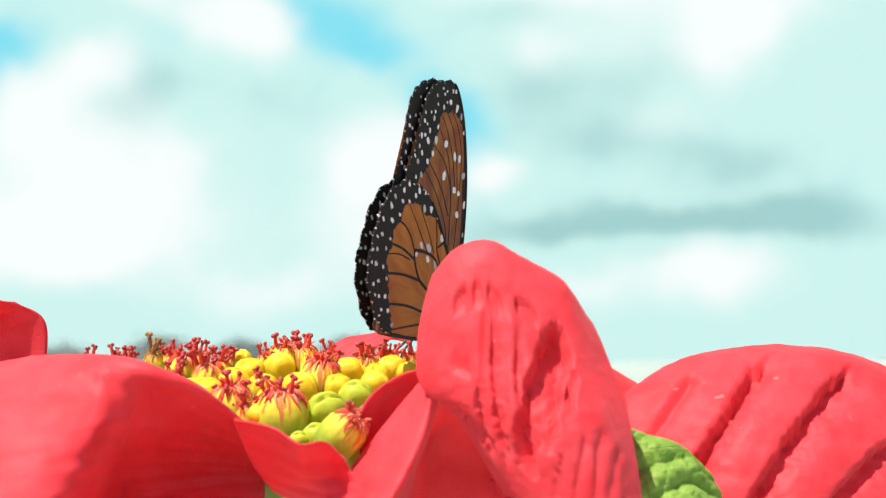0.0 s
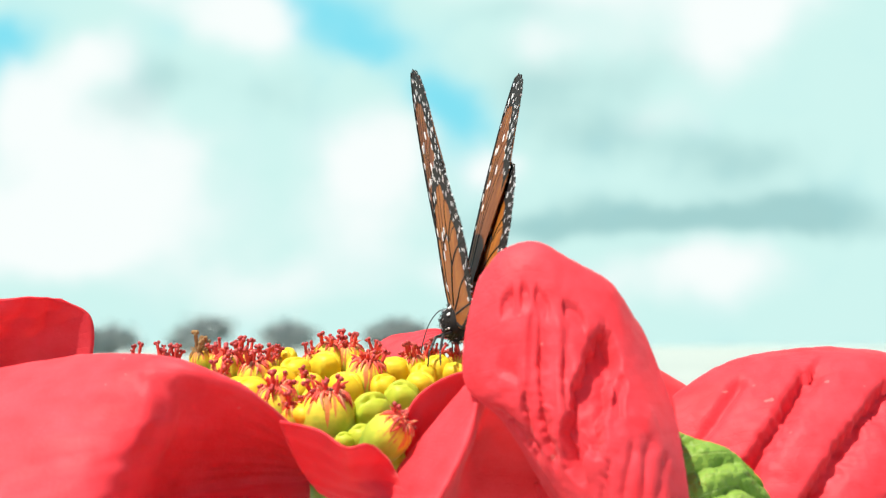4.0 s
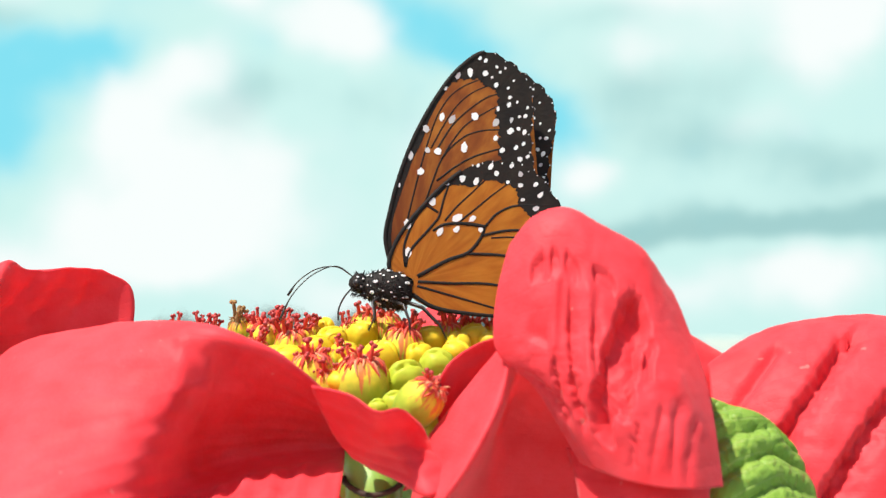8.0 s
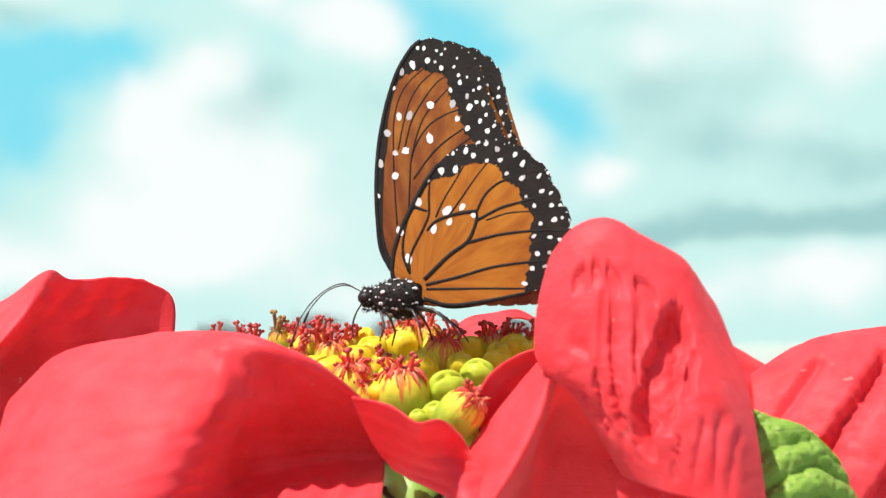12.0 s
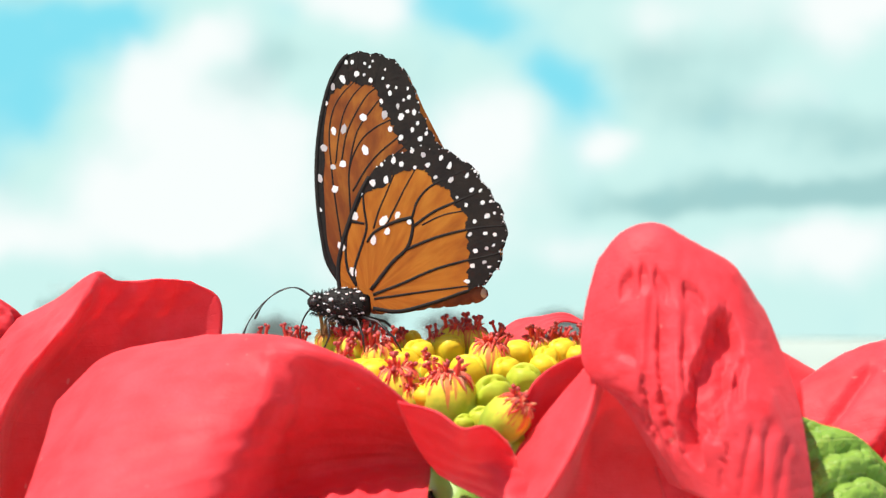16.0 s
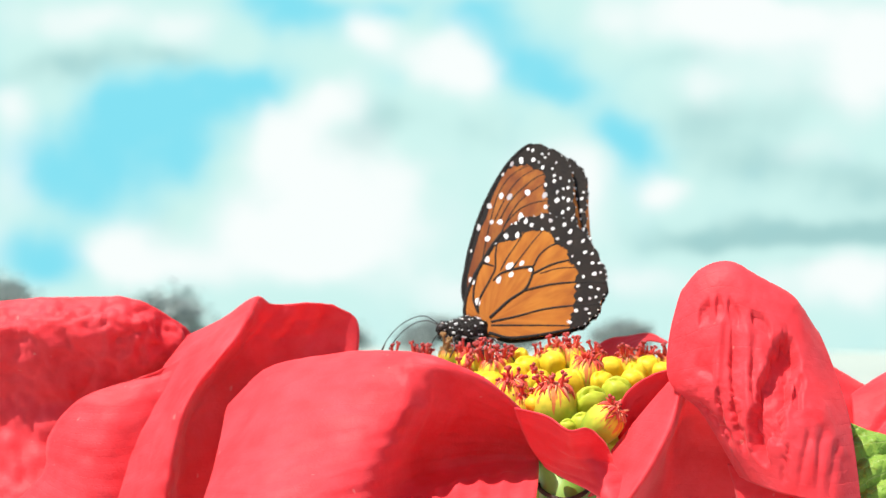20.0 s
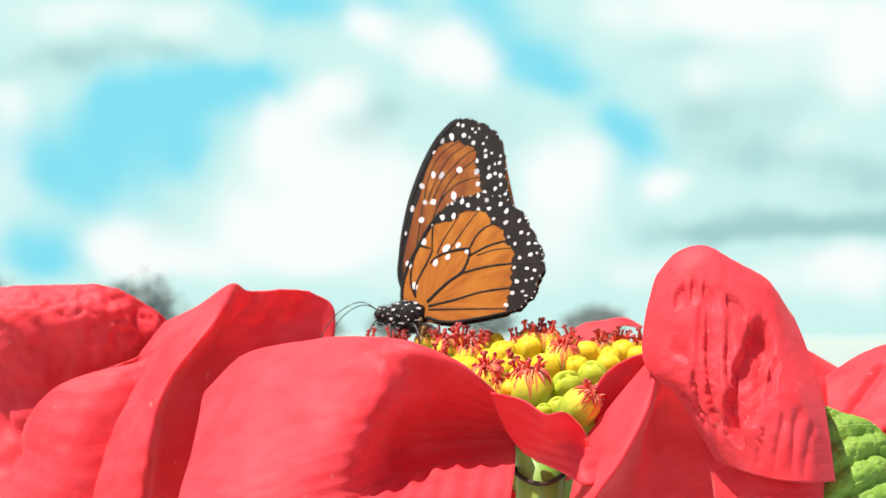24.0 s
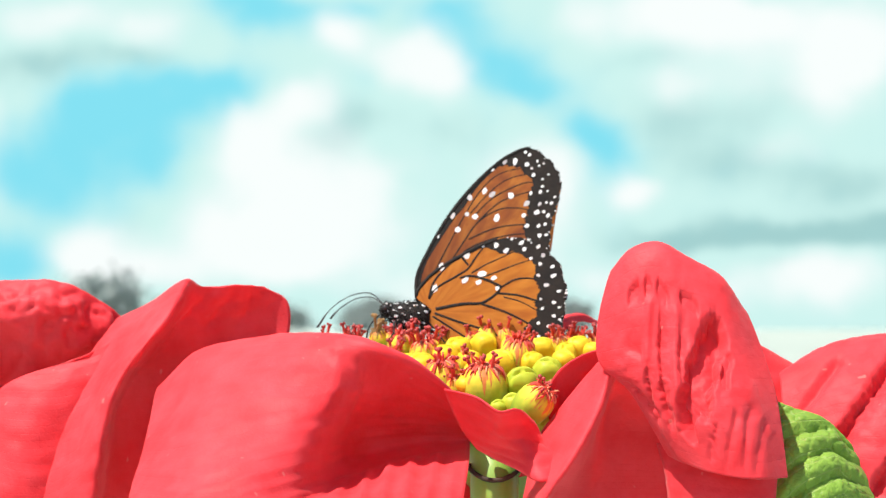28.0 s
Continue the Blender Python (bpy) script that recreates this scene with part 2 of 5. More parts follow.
def sky_paint():
    """Broken cumulus against blue: soft blue gaps, bright heads and grey undersides, edges torn by noise."""
    s = Shader("cloudy_sky")
    co = s.add("ShaderNodeTexCoord").outputs["Object"]
    def warped(scale, amount):
        n = s.add("ShaderNodeTexNoise", Vector=co, Scale=scale, Detail=4.0)
        off = s.add("ShaderNodeVectorMath")
        off.operation = "MULTIPLY_ADD"
        s.put(off.inputs[0], n.outputs["Color"])
        off.inputs[1].default_value = (amount, amount, amount)
        s.put(off.inputs[2], co)
        return off.outputs[0]
    where = warped(0.03, 20.0)
    sep = s.add("ShaderNodeSeparateXYZ", Vector=where)
    sx, sz = s.calc("SUBTRACT", sep.outputs[0], 10.0), s.calc("SUBTRACT", sep.outputs[2], 10.0)

    def patches(spots):
        total = None
        for x, z, rx, rz, w in spots:
            dx = s.calc("DIVIDE", s.calc("SUBTRACT", sx, x), rx)
            dz = s.calc("DIVIDE", s.calc("SUBTRACT", sz, z), rz)
            d = s.calc("MULTIPLY_ADD", dx, dx, s.calc("MULTIPLY", dz, dz))
            g = s.calc("MULTIPLY", s.calc("EXPONENT", s.calc("MULTIPLY", d, -1.0)), w)
            total = g if total is None else s.calc("ADD", total, g)
        return total

    blue = patches(BLUE_GAPS)
    grey = patches(GREY_BASES)
    white = patches(BRIGHT_HEADS + BRIGHT_BANKS)
    soft = s.calc("SUBTRACT", s.noise(0.05, 5.0, co), 0.5)

    def cover(amount, low, high):
        level = s.calc("DIVIDE", s.calc("SUBTRACT", s.calc("MULTIPLY_ADD", soft, 0.9, amount), low), high - low)
        return s.ramp(level, [(0.0, (0, 0, 0)), (1.0, (1, 1, 1))], "EASE")

    col = s.mix(cover(grey, 0.0, 1.35), (0.63, 0.915, 0.875), (0.375, 0.64, 0.635))
    col = s.mix(cover(blue, -0.05, 1.3), col, (0.235, 0.76, 0.90))
    col = s.mix(cover(white, 0.08, 1.3), col, (0.95, 1.0, 0.99))
    em = s.add("ShaderNodeEmission", Color=col, Strength=0.65)
    s.tree.links.new(em.outputs[0], s.out.inputs["Surface"])
    return s.mat


# soft patches on the cloud sheet: centre x, height, half width, half height (metres), weight
BLUE_GAPS = [
    (-128.6, 64.6, 20.5, 9.2, 1.00),
    (-147.7, 68.9, 14.4, 8.2, 0.80),
    (-99.2, 67.5, 12.3, 4.5, 0.60),
    (-67.8, 62.0, 18.5, 8.6, 1.00),
    (-49.1, 47.3, 18.5, 9.8, 1.10),
    (-36.7, 35.8, 15.4, 8.2, 1.00),
    (-172.6, 34.2, 26.7, 9.8, 1.10),
    (-198.1, 25.8, 24.6, 11.3, 1.10),
    (-211.5, 3.6, 22.6, 19.5, 1.20),
    (-176.5, 11.0, 14.4, 12.3, 0.90),
    (-150.4, 39.3, 14.4, 7.4, 0.90),
    (-233.4, -24.9, 18.5, 8.2, 0.90),
    (-11.0, 10.9, 12.3, 12.7, 1.10),
    (-20.2, 20.2, 10.3, 8.2, 0.80),
    (-234.2, 7.8, 12.3, 12.3, 0.50),
    (-98.9, 39.1, 8.2, 6.2, 0.30),
    (-224.7, -30.1, 14.4, 6.2, 0.60),
    (-279.6, 1.4, 26.7, 24.6, 1.00),
    (-274.3, 46.3, 24.6, 12.3, 0.70),
]
BRIGHT_HEADS = [
    (-109.6, 58.5, 9.8, 9.4, 1.20),
    (-84.3, 48.5, 17.4, 11.3, 1.10),
    (-68.7, 41.1, 11.3, 9.2, 0.90),
    (-121.8, 31.9, 11.9, 8.2, 1.00),
    (-139.6, 20.4, 14.8, 12.7, 1.30),
    (-127.7, 1.5, 23.6, 18.5, 1.00),
    (-146.4, -17.3, 26.7, 16.4, 1.00),
    (-98.5, 3.6, 20.5, 14.4, 0.80),
    (-131.6, -26.6, 15.4, 9.2, 1.20),
    (-200.3, -24.8, 15.4, 11.9, 1.50),
    (-36.5, 3.7, 17.4, 12.7, 1.40),
    (0.2, -1.4, 9.4, 6.2, 1.20),
    (-40.5, -16.9, 22.6, 14.4, 0.90),
    (-102.4, -19.2, 24.6, 14.4, 0.90),
]
BRIGHT_BANKS = [
    (48.8, 42.6, 34.9, 14.4, 0.60),
    (-78.2, 64.2, 4.1, 2.1, 0.10),
    (8.3, 65.6, 18.5, 8.2, 0.70),
    (34.7, 62.3, 30.8, 9.8, 1.50),
    (73.9, 43.6, 14.4, 15.4, 1.20),
    (66.4, -32.8, 22.6, 10.7, 1.30),
    (-18.3, 61.7, 12.3, 8.2, 0.70),
    (-216.0, 62.0, 30.8, 9.2, 0.90),
    (-241.2, 29.1, 9.2, 11.3, 0.90),
    (-241.6, 1.5, 9.2, 14.4, 0.70),
    (14.4, 36.6, 14.4, 8.2, 0.60),
    (54.7, 16.0, 14.4, 8.2, 0.50),
    (-175.8, -27.8, 18.5, 8.2, 0.80),
    (-69.2, -37.6, 30.8, 10.3, 0.80),
    (24.4, -37.1, 22.6, 9.2, 0.70),
    (-177.3, 58.5, 14.4, 8.2, 0.70),
    (92.9, 56.8, 24.6, 12.3, 0.80),
    (-259.3, -24.0, 16.4, 12.3, 0.90),
    (-9.9, -33.2, 16.4, 8.2, 0.60),
]
GREY_BASES = [
    (54.5, -14.6, 34.9, 5.3, 1.40),
    (14.3, -17.8, 22.6, 4.9, 1.00),
    (96.2, -14.5, 26.7, 6.2, 1.20),
    (30.5, 9.8, 26.7, 10.3, 0.70),
    (12.4, 25.3, 20.5, 9.2, 0.60),
    (-220.0, 45.0, 24.6, 7.8, 0.90),
    (-181.4, 46.9, 16.4, 5.7, 0.70),
    (-111.2, 17.2, 13.3, 7.8, 0.60),
    (-97.7, 25.5, 14.4, 7.0, 0.60),
    (44.7, 30.3, 22.6, 8.2, 0.50),
    (-119.2, -13.0, 10.3, 8.2, 0.40),
    (76.5, 1.7, 24.6, 8.2, 0.80),
    (4.2, 49.1, 18.5, 6.2, 0.40),
    (-182.4, -12.1, 10.3, 8.2, 0.30),
    (-65.5, 22.3, 12.3, 10.3, 0.45),
    (50.5, -26.8, 12.3, 4.1, 0.50),
]
MAT["sky"] = sky_paint()


# ---- mesh helpers ----
def link_mesh(name, verts, faces, material, parent=None, label="", smooth=True):
    me = bpy.data.meshes.new(name)
    me.from_pydata([tuple(v) for v in verts], [], faces)
    me.materials.append(material)
    if smooth:
        me.shade_smooth()
    ob = new(name, me)
    if parent is not None:
        ob.parent = parent
    if label:
        ob["label"] = label
    return ob


def part(name, bm, material, parent, label="", smooth=True):
    """Links a bmesh as one mesh object under a thing or a part."""
    me = bpy.data.meshes.new(name)
    bmesh.ops.recalc_face_normals(bm, faces=bm.faces)
    bm.to_mesh(me)
    bm.free()
    me.materials.append(material)
    if smooth:
        me.shade_smooth()
    ob = new(name, me)
    ob.parent = parent
    if label:
        ob["label"] = label
    return ob


def spline(points, steps, closed=False):
    """A smooth line through points (any dimension) that doesn't swing out past them; a numpy array."""
    p = np.array(points, float)
    n = len(p)
    out = []
    for i in range(n if closed else n - 1):
        if closed:
            a, b, c, d = (p[(i + k) % n] for k in (-1, 0, 1, 2))
        else:
            b, c = p[i], p[i + 1]
            a = p[i - 1] if i else 2 * b - c
            d = p[i + 2] if i + 2 < n else 2 * c - b
        ab, bc, cd = (max(1e-6, np.linalg.norm(q - r)) ** 0.5 for q, r in ((b, a), (c, b), (d, c)))
        m1 = ((b - a) / ab - (c - a) / (ab + bc) + (c - b) / bc) * bc
        m2 = ((c - b) / bc - (d - b) / (bc + cd) + (d - c) / cd) * bc
        for k in range(steps):
            t = k / steps
            out.append((2 * t**3 - 3 * t**2 + 1) * b + (t**3 - 2 * t**2 + t) * m1 + (3 * t**2 - 2 * t**3) * c + (t**3 - t**2) * m2)
    if not closed:
        out.append(p[-1])
    return np.array(out)


def tube_mesh(path, radii, sides=8, squash=1.0):
    """Vertices and faces of a tapered tube along a path, closed at both ends."""
    path = [Vector(p) for p in path]
    verts, faces = [], []
    n = len(path)
    ref = Vector((0, 1, 0.01))
    for i, p in enumerate(path):
        along = (path[min(i + 1, n - 1)] - path[max(i - 1, 0)]).normalized()
        side = along.cross(ref)
        if side.length < 1e-4:
            side = along.cross(Vector((1, 0, 0)))
        side.normalize()
        up = side.cross(along)
        r = radii[i] if hasattr(radii, "__len__") else radii
        for k in range(sides):
            a = 2 * math.pi * k / sides
            verts.append(p + side * (math.cos(a) * r) + up * (math.sin(a) * r * squash))
    for i in range(n - 1):
        for k in range(sides):
            faces.append((i * sides + k, i * sides + (k + 1) % sides, (i + 1) * sides + (k + 1) % sides, (i + 1) * sides + k))
    faces.append(tuple(range(sides))[::-1])
    faces.append(tuple((n - 1) * sides + k for k in range(sides)))
    return verts, faces


def lathe(profile, sides=16):
    """Vertices and faces of a turned shape; profile rows: radius, height."""
    verts, faces = [], []
    for r, z in profile:
        for k in range(sides):
            a = 2 * math.pi * k / sides
            verts.append(Vector((r * math.cos(a), r * math.sin(a), z)))
    for i in range(len(profile) - 1):
        for k in range(sides):
            faces.append((i * sides + k, i * sides + (k + 1) % sides, (i + 1) * sides + (k + 1) % sides, (i + 1) * sides + k))
    faces.append(tuple(range(sides))[::-1])
    faces.append(tuple((len(profile) - 1) * sides + k for k in range(sides)))
    return verts, faces


def merged(pieces):
    verts, faces = [], []
    for v, f in pieces:
        base = len(verts)
        verts += v
        faces += [tuple(i + base for i in q) for q in f]
    return verts, faces


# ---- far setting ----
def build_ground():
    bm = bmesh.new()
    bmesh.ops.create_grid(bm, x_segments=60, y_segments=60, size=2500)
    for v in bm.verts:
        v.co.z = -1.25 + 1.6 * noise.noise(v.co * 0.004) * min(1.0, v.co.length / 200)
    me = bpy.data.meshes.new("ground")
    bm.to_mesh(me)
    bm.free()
    me.materials.append(MAT["hazy_grass"])
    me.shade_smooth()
    tagged(new("ground", me), "far open meadow reaching the horizon, paled by painted haze", "ground", kind="structure")


def build_backdrop():
    verts, faces = [], []
    nx, nz = 24, 10
    for j in range(nz + 1):
        for i in range(nx + 1):
            verts.append((-900 + 1800 * i / nx, 0, -60 + 700 * j / nz))
    for j in range(nz):
        for i in range(nx):
            a = j * (nx + 1) + i
            faces.append((a, a + 1, a + nx + 2, a + nx + 1))
    ob = link_mesh("backdrop", verts, faces, MAT["sky"])
    return tagged(ob, "drifting white and grey clouds with pale blue gaps", "sky", kind="structure")


def build_tree(seed, height, width):
    rng = random.Random(seed)
    root = tagged(new("tree"), "distant broadleaf tree on the meadow, foliage greyed by painted haze", "tree", group="distant trees")
    v, f = tube_mesh([(0, 0, -0.4), (0.1, 0, height * 0.25), (0, 0.1, height * 0.55), (0.1, 0, height * 0.85)], [height * 0.035, height * 0.028, height * 0.018, height * 0.006])
    trunk = [(v, f)]
    tips = []
    for k in range(7):
        a, z = rng.uniform(0, 6.28), height * rng.uniform(0.3, 0.7)
        end = Vector((math.cos(a) * width * 0.38, math.sin(a) * width * 0.38, z + height * rng.uniform(0.08, 0.22)))
        trunk.append(tube_mesh([(0, 0, z), end * 0.5 + Vector((0, 0, z * 0.5)), end], [height * 0.014, height * 0.009, height * 0.004]))
        tips.append(end)
    tips.append(Vector((0, 0, height * 0.85)))
    link_mesh("trunk", *merged(trunk), MAT["bark"], root)
    verts, faces = [], []
    for k in range(2400):
        c = rng.choice(tips)
        r = width * 0.2
        p = c + Vector((rng.gauss(0, r), rng.gauss(0, r), rng.gauss(0, r * 0.7)))
        if p.z < height * 0.18:
            continue
        s = width * rng.uniform(0.03, 0.06)
        e = Euler((rng.uniform(0, 6), rng.uniform(0, 6), rng.uniform(0, 6))).to_matrix()
        b = len(verts)
        verts += [p + e @ Vector(q) * s for q in ((-1, -0.6, 0), (1, -0.6, 0.15), (1.1, 0.6, 0), (-0.9, 0.7, 0.2))]
        faces.append((b, b + 1, b + 2, b + 3))
    link_mesh("crown", verts, faces, MAT["hazy_leaf"], root, smooth=False)
    return root


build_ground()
backdrop = build_backdrop()
TREES = [
    (-37.8, 150, 4.7, 6.0),
    (5, 170, 3.6, 3.8),
    (-13.4, 150, 3.6, 3.4),
    (-5.5, 150, 3.2, 3.2),
    (-44, 120, 5.8, 4.6),
    (-27, 190, 3.0, 4.0),
    (3.9, 170, 3.5, 3.3),
    (20, 210, 3.2, 4.2),
]
for n, (x, y, tall, wide) in enumerate(TREES):
    build_tree(n, tall, wide).location = (x, y, -1.4)


# ---- poinsettia ----
plant = tagged(new("poinsettia"), "flowering poinsettia with broad red bracts and yellow cyathia", "plant")
plant.location = (0, 0, -1.25)
PLANT_UP = Matrix.Translation((0, 0, 1.25))


def bract(name, ribs, material, label, rib_count=11, relief=0.3, rough=0.25, thick=0.35, steps=9, seed=0, midrib=0.5, slope=0.0, creases=(), quilt=0.0, cell=0.3, wrinkle=0.0):
    """A bract or leaf: a smooth blade over a few ribs (millimetres), pleated along its side veins, with a true thickness."""
    net = np.array(ribs, float)
    lengthwise = np.array([spline(row, steps) for row in net])
    grid = np.array([spline(lengthwise[:, k], steps) for k in range(lengthwise.shape[1])]).transpose(1, 0, 2)
    nu, nv = grid.shape[:2]
    du = np.gradient(grid, axis=0)
    dv = np.gradient(grid, axis=1)
    normal = np.cross(du, dv)
    normal /= np.linalg.norm(normal, axis=2, keepdims=True) + 1e-9
    verts, uvs = [], []
    for i in range(nu):
        u = i / (nu - 1)
        for j in range(nv):
            v = j / (nv - 1)
            lean = u - abs(v - midrib) * slope
            slant = lean * rib_count
            p = Vector(grid[i, j])
            pleat = abs(math.sin(math.pi * (slant + 0.5 * noise.noise(p * 0.06 + Vector((seed, 0, 0))))))
            h = relief * (pleat - 0.6) + rough * noise.noise(p * 0.22 + Vector((0, seed, 0))) + 0.5 * rough * noise.noise(p * 0.6)
            if quilt:
                near = noise.voronoi(p * cell + Vector((seed, 0, 0)))[0]
                h -= quilt * math.exp(-(((near[1] - near[0]) / 0.22) ** 2))
            if wrinkle:
                # upright folds crossed by short creases, over the middle of the blade
                where = min(1.0, max(0.0, 8 * (u - 0.33))) * min(1.0, 8 * v) * min(1.0, 6 * (1 - v)) * (0.6 + 0.8 * noise.noise(Vector((u * 4, v * 4, 7))))
                bend = v + 0.30 * u
                fold = noise.noise(Vector((bend * 11, u * 2.5, 0)))
                cross = noise.noise(Vector((bend * 13, u * 26, 3))) + 0.5 * noise.noise(Vector((bend * 30, u * 60, 5)))
                h += wrinkle * where * (fold - 0.28 * cross)
            dent = 0.0
            for u0, v0, u1, v1, deep, wide, ticks in creases:
                au, av = u1 - u0, v1 - v0
                w = ((u - u0) * au + (v - v0) * av) / (au * au + av * av)
                w = min(1.0, max(0.0, w))
                off = math.hypot(u - u0 - w * au, v - v0 - w * av)
                if ticks == -2:
                    # a sunken pit with a ragged rim and steep sides
                    rim = wide * (0.85 + 0.35 * noise.noise(p * 0.35) + 0.12 * noise.noise(p * 1.2))
                    slope_in = min(1.0, max(0.0, (rim - off) / (0.5 * wide) + 0.5))
                    dent = max(dent, deep * slope_in * slope_in * (3 - 2 * slope_in))
                    continue
                if ticks < 0:
                    # a one-sided fold: a long slope down to a sharp step
                    beyond = au * (v - v0) - av * (u - u0) > 0
                    off = off + 0.012 * noise.noise(p * 0.9)
                    dent = max(dent, deep * math.exp(-((off / (wide * (0.16 if beyond else 1.0))) ** 2)) * (0.85 + 0.3 * noise.noise(p * 0.5)))
                    continue
                bite = 1.0
                if ticks:
                    # a stack of small wrinkles, each a slope under a lip
                    phase = (ticks * w + 0.5 * noise.noise(p * 0.45) + 0.2 * noise.noise(p * 1.1)) % 1.0
                    bite = phase / 0.72 if phase < 0.72 else (1.0 - phase) / 0.28
                h -= deep * (0.1 + 0.9 * bite) * math.exp(-((off / wide) ** 2))
            h -= dent
            fade = min(1.0, 6 * min(u, 1 - u, v, 1 - v) + 0.25)
            verts.append((p + Vector(normal[i, j]) * h * fade) / 1000)
            uvs.append((lean, v))
    faces = [(i * nv + j, i * nv + j + 1, (i + 1) * nv + j + 1, (i + 1) * nv + j) for i in range(nu - 1) for j in range(nv - 1)]
    ob = link_mesh(name, verts, faces, material, plant, label)
    ob.matrix_parent_inverse = PLANT_UP
    layer = ob.data.uv_layers.new(name="UVMap")
    for loop in ob.data.loops:
        layer.data[loop.index].uv = uvs[loop.vertex_index]
    mod = ob.modifiers.new("thickness", "SOLIDIFY")
    mod.thickness, mod.offset = thick / 1000, 0
    return ob


# folds pressed into the blades: start and end in shares of the blade, depth (millimetres), width
F_CREASES = [
    (0.462, 0.72, 0.65, 0.53, 3.2, 0.075, -2),
    (0.588, 0.57, 0.84, 0.36, 3.4, 0.062, -2),
    (0.55, 0.65, 0.725, 0.51, 3.4, 0.08, -2),
    (0.82, 0.23, 0.66, 0.31, 1.5, 0.05, -1),
    (0.60, 0.35, 0.47, 0.39, 1.2, 0.045, -1),
    (0.80, 0.14, 0.60, 0.26, 1.3, 0.04, -1),
    (0.62, 0.46, 0.50, 0.50, 0.9, 0.035, -1),
    (0.38, 0.22, 0.37, 0.27, 0.75, 0.02, -2),
    (0.37, 0.33, 0.375, 0.35, 0.7, 0.02, -2),
    (0.375, 0.41, 0.388, 0.45, 0.7, 0.022, -2),
    (0.385, 0.55, 0.40, 0.63, 0.8, 0.02, -2),
    (0.49, 0.20, 0.51, 0.26, 0.8, 0.024, 0),
    (0.71, 0.06, 0.82, 0.13, 1.2, 0.035, 3),
    (0.538, 0.77, 0.65, 0.72, 1.3, 0.03, -2),
    (0.775, 0.84, 0.962, 0.7, 0.5, 0.022, 0),
    (0.825, 0.9, 0.975, 0.79, 0.45, 0.02, 0),
    (0.788, 0.74, 0.962, 0.57, 0.5, 0.02, 0),
    (0.8, 0.61, 0.95, 0.46, 0.7, 0.022, 3),
    (0.425, 0.51, 0.775, 0.38, -0.6, 0.022, 0),
    (0.4, 0.35, 0.775, 0.2, -0.5, 0.02, 0),
]
H_CREASES = [(0.76, 0.16, 0.38, 0.44, 3.4, 0.06, -1), (0.88, 0.36, 0.40, 0.70, 3.8, 0.065, -1), (0.88, 0.62, 0.52, 0.92, 3.4, 0.06, -1), (0.38, 0.22, 0.55, 0.06, 1.4, 0.025, 0)]
B_CREASES = [(0.0, 0.66, 0.26, 0.60, 0.9, 0.03, 0), (0.0, 0.78, 0.26, 0.72, 1.0, 0.03, 0), (0.02, 0.89, 0.26, 0.83, 0.9, 0.028, 0), (0.3, 0.62, 0.6, 0.58, 0.6, 0.03, 0)]
A_CREASES = [(0.66, 0.03, 1, 0.06, 0.9, 0.014, 0), (0.66, 0.09, 1, 0.13, 1.0, 0.014, 0), (0.67, 0.16, 1, 0.2, 1.0, 0.015, 0), (0.68, 0.23, 1, 0.27, 1.0, 0.015, 0), (0.7, 0.3, 1, 0.34, 1.0, 0.015, 0), (0.7, 0.37, 1, 0.4, 0.8, 0.014, 0), (0.2, 0.36, 0.42, 0.4, 0.5, 0.02, 0), (0.2, 0.26, 0.4, 0.3, 0.5, 0.02, 0), (0.2, 0.44, 0.36, 0.49, 0.4, 0.02, 0)]
A_RIBS = [
    [(-10.3, -8, -15.9), (-21.4, -6, -8.1), (-32.3, 0, -3.5), (-43.2, 6, -2.1), (-56, 10, -2.8), (-68.4, 8, -6.8), (-74.4, 2, -13.1)],
    [(-11, -19, -12.5), (-20.1, -26, -5), (-29.8, -27, -1.5), (-39.9, -20, -0.3), (-52.6, -11, -0.8), (-65.8, -9, -3.9), (-73.7, -9, -11)],
    [(-10.4, -14, -16.2), (-20.4, -19, -10.9), (-29.3, -24, -8.9), (-36.1, -31, -9), (-49.5, -30, -9.8), (-61.8, -29, -13.5), (-72.8, -20, -17.3)],
    [(-10, -10, -19), (-20.7, -12, -17.4), (-31, -18, -16.7), (-37.8, -37, -16.6), (-48.3, -41, -18.7), (-59.6, -42, -21.7), (-72.2, -30, -23.7)],
    [(-9.6, -9, -21.2), (-21.1, -10, -21.8), (-31.5, -15, -23.1), (-40.2, -43, -23.8), (-49.4, -50, -25.7), (-58.5, -50, -27.7), (-72.5, -36, -28.5)],
    [(-9.4, -21, -25.2), (-20.8, -23, -26.1), (-30.8, -28, -28), (-41.4, -49, -30), (-49.3, -56, -31.6), (-57.5, -56, -32.5), (-72.1, -42, -33.6)],
    [(-10, -32, -30.6), (-20.1, -38, -31.6), (-29.6, -45, -32.8), (-41.1, -58, -36.2), (-48.8, -62, -37.6), (-56.3, -62, -38.6), (-72, -46, -40.3)],
    [(-10.8, -44, -39.6), (-19.9, -51, -39.2), (-28.8, -58, -39.2), (-40.8, -63, -40.4), (-48.1, -66, -41.3), (-55.5, -66, -41.8), (-71.3, -50, -43.8)],
]
bract('bract', A_RIBS, MAT['bract'], 'broad arched scarlet bract with fine pleats', rib_count=16, relief=0.22, rough=0.2, steps=14, seed=1, creases=A_CREASES)
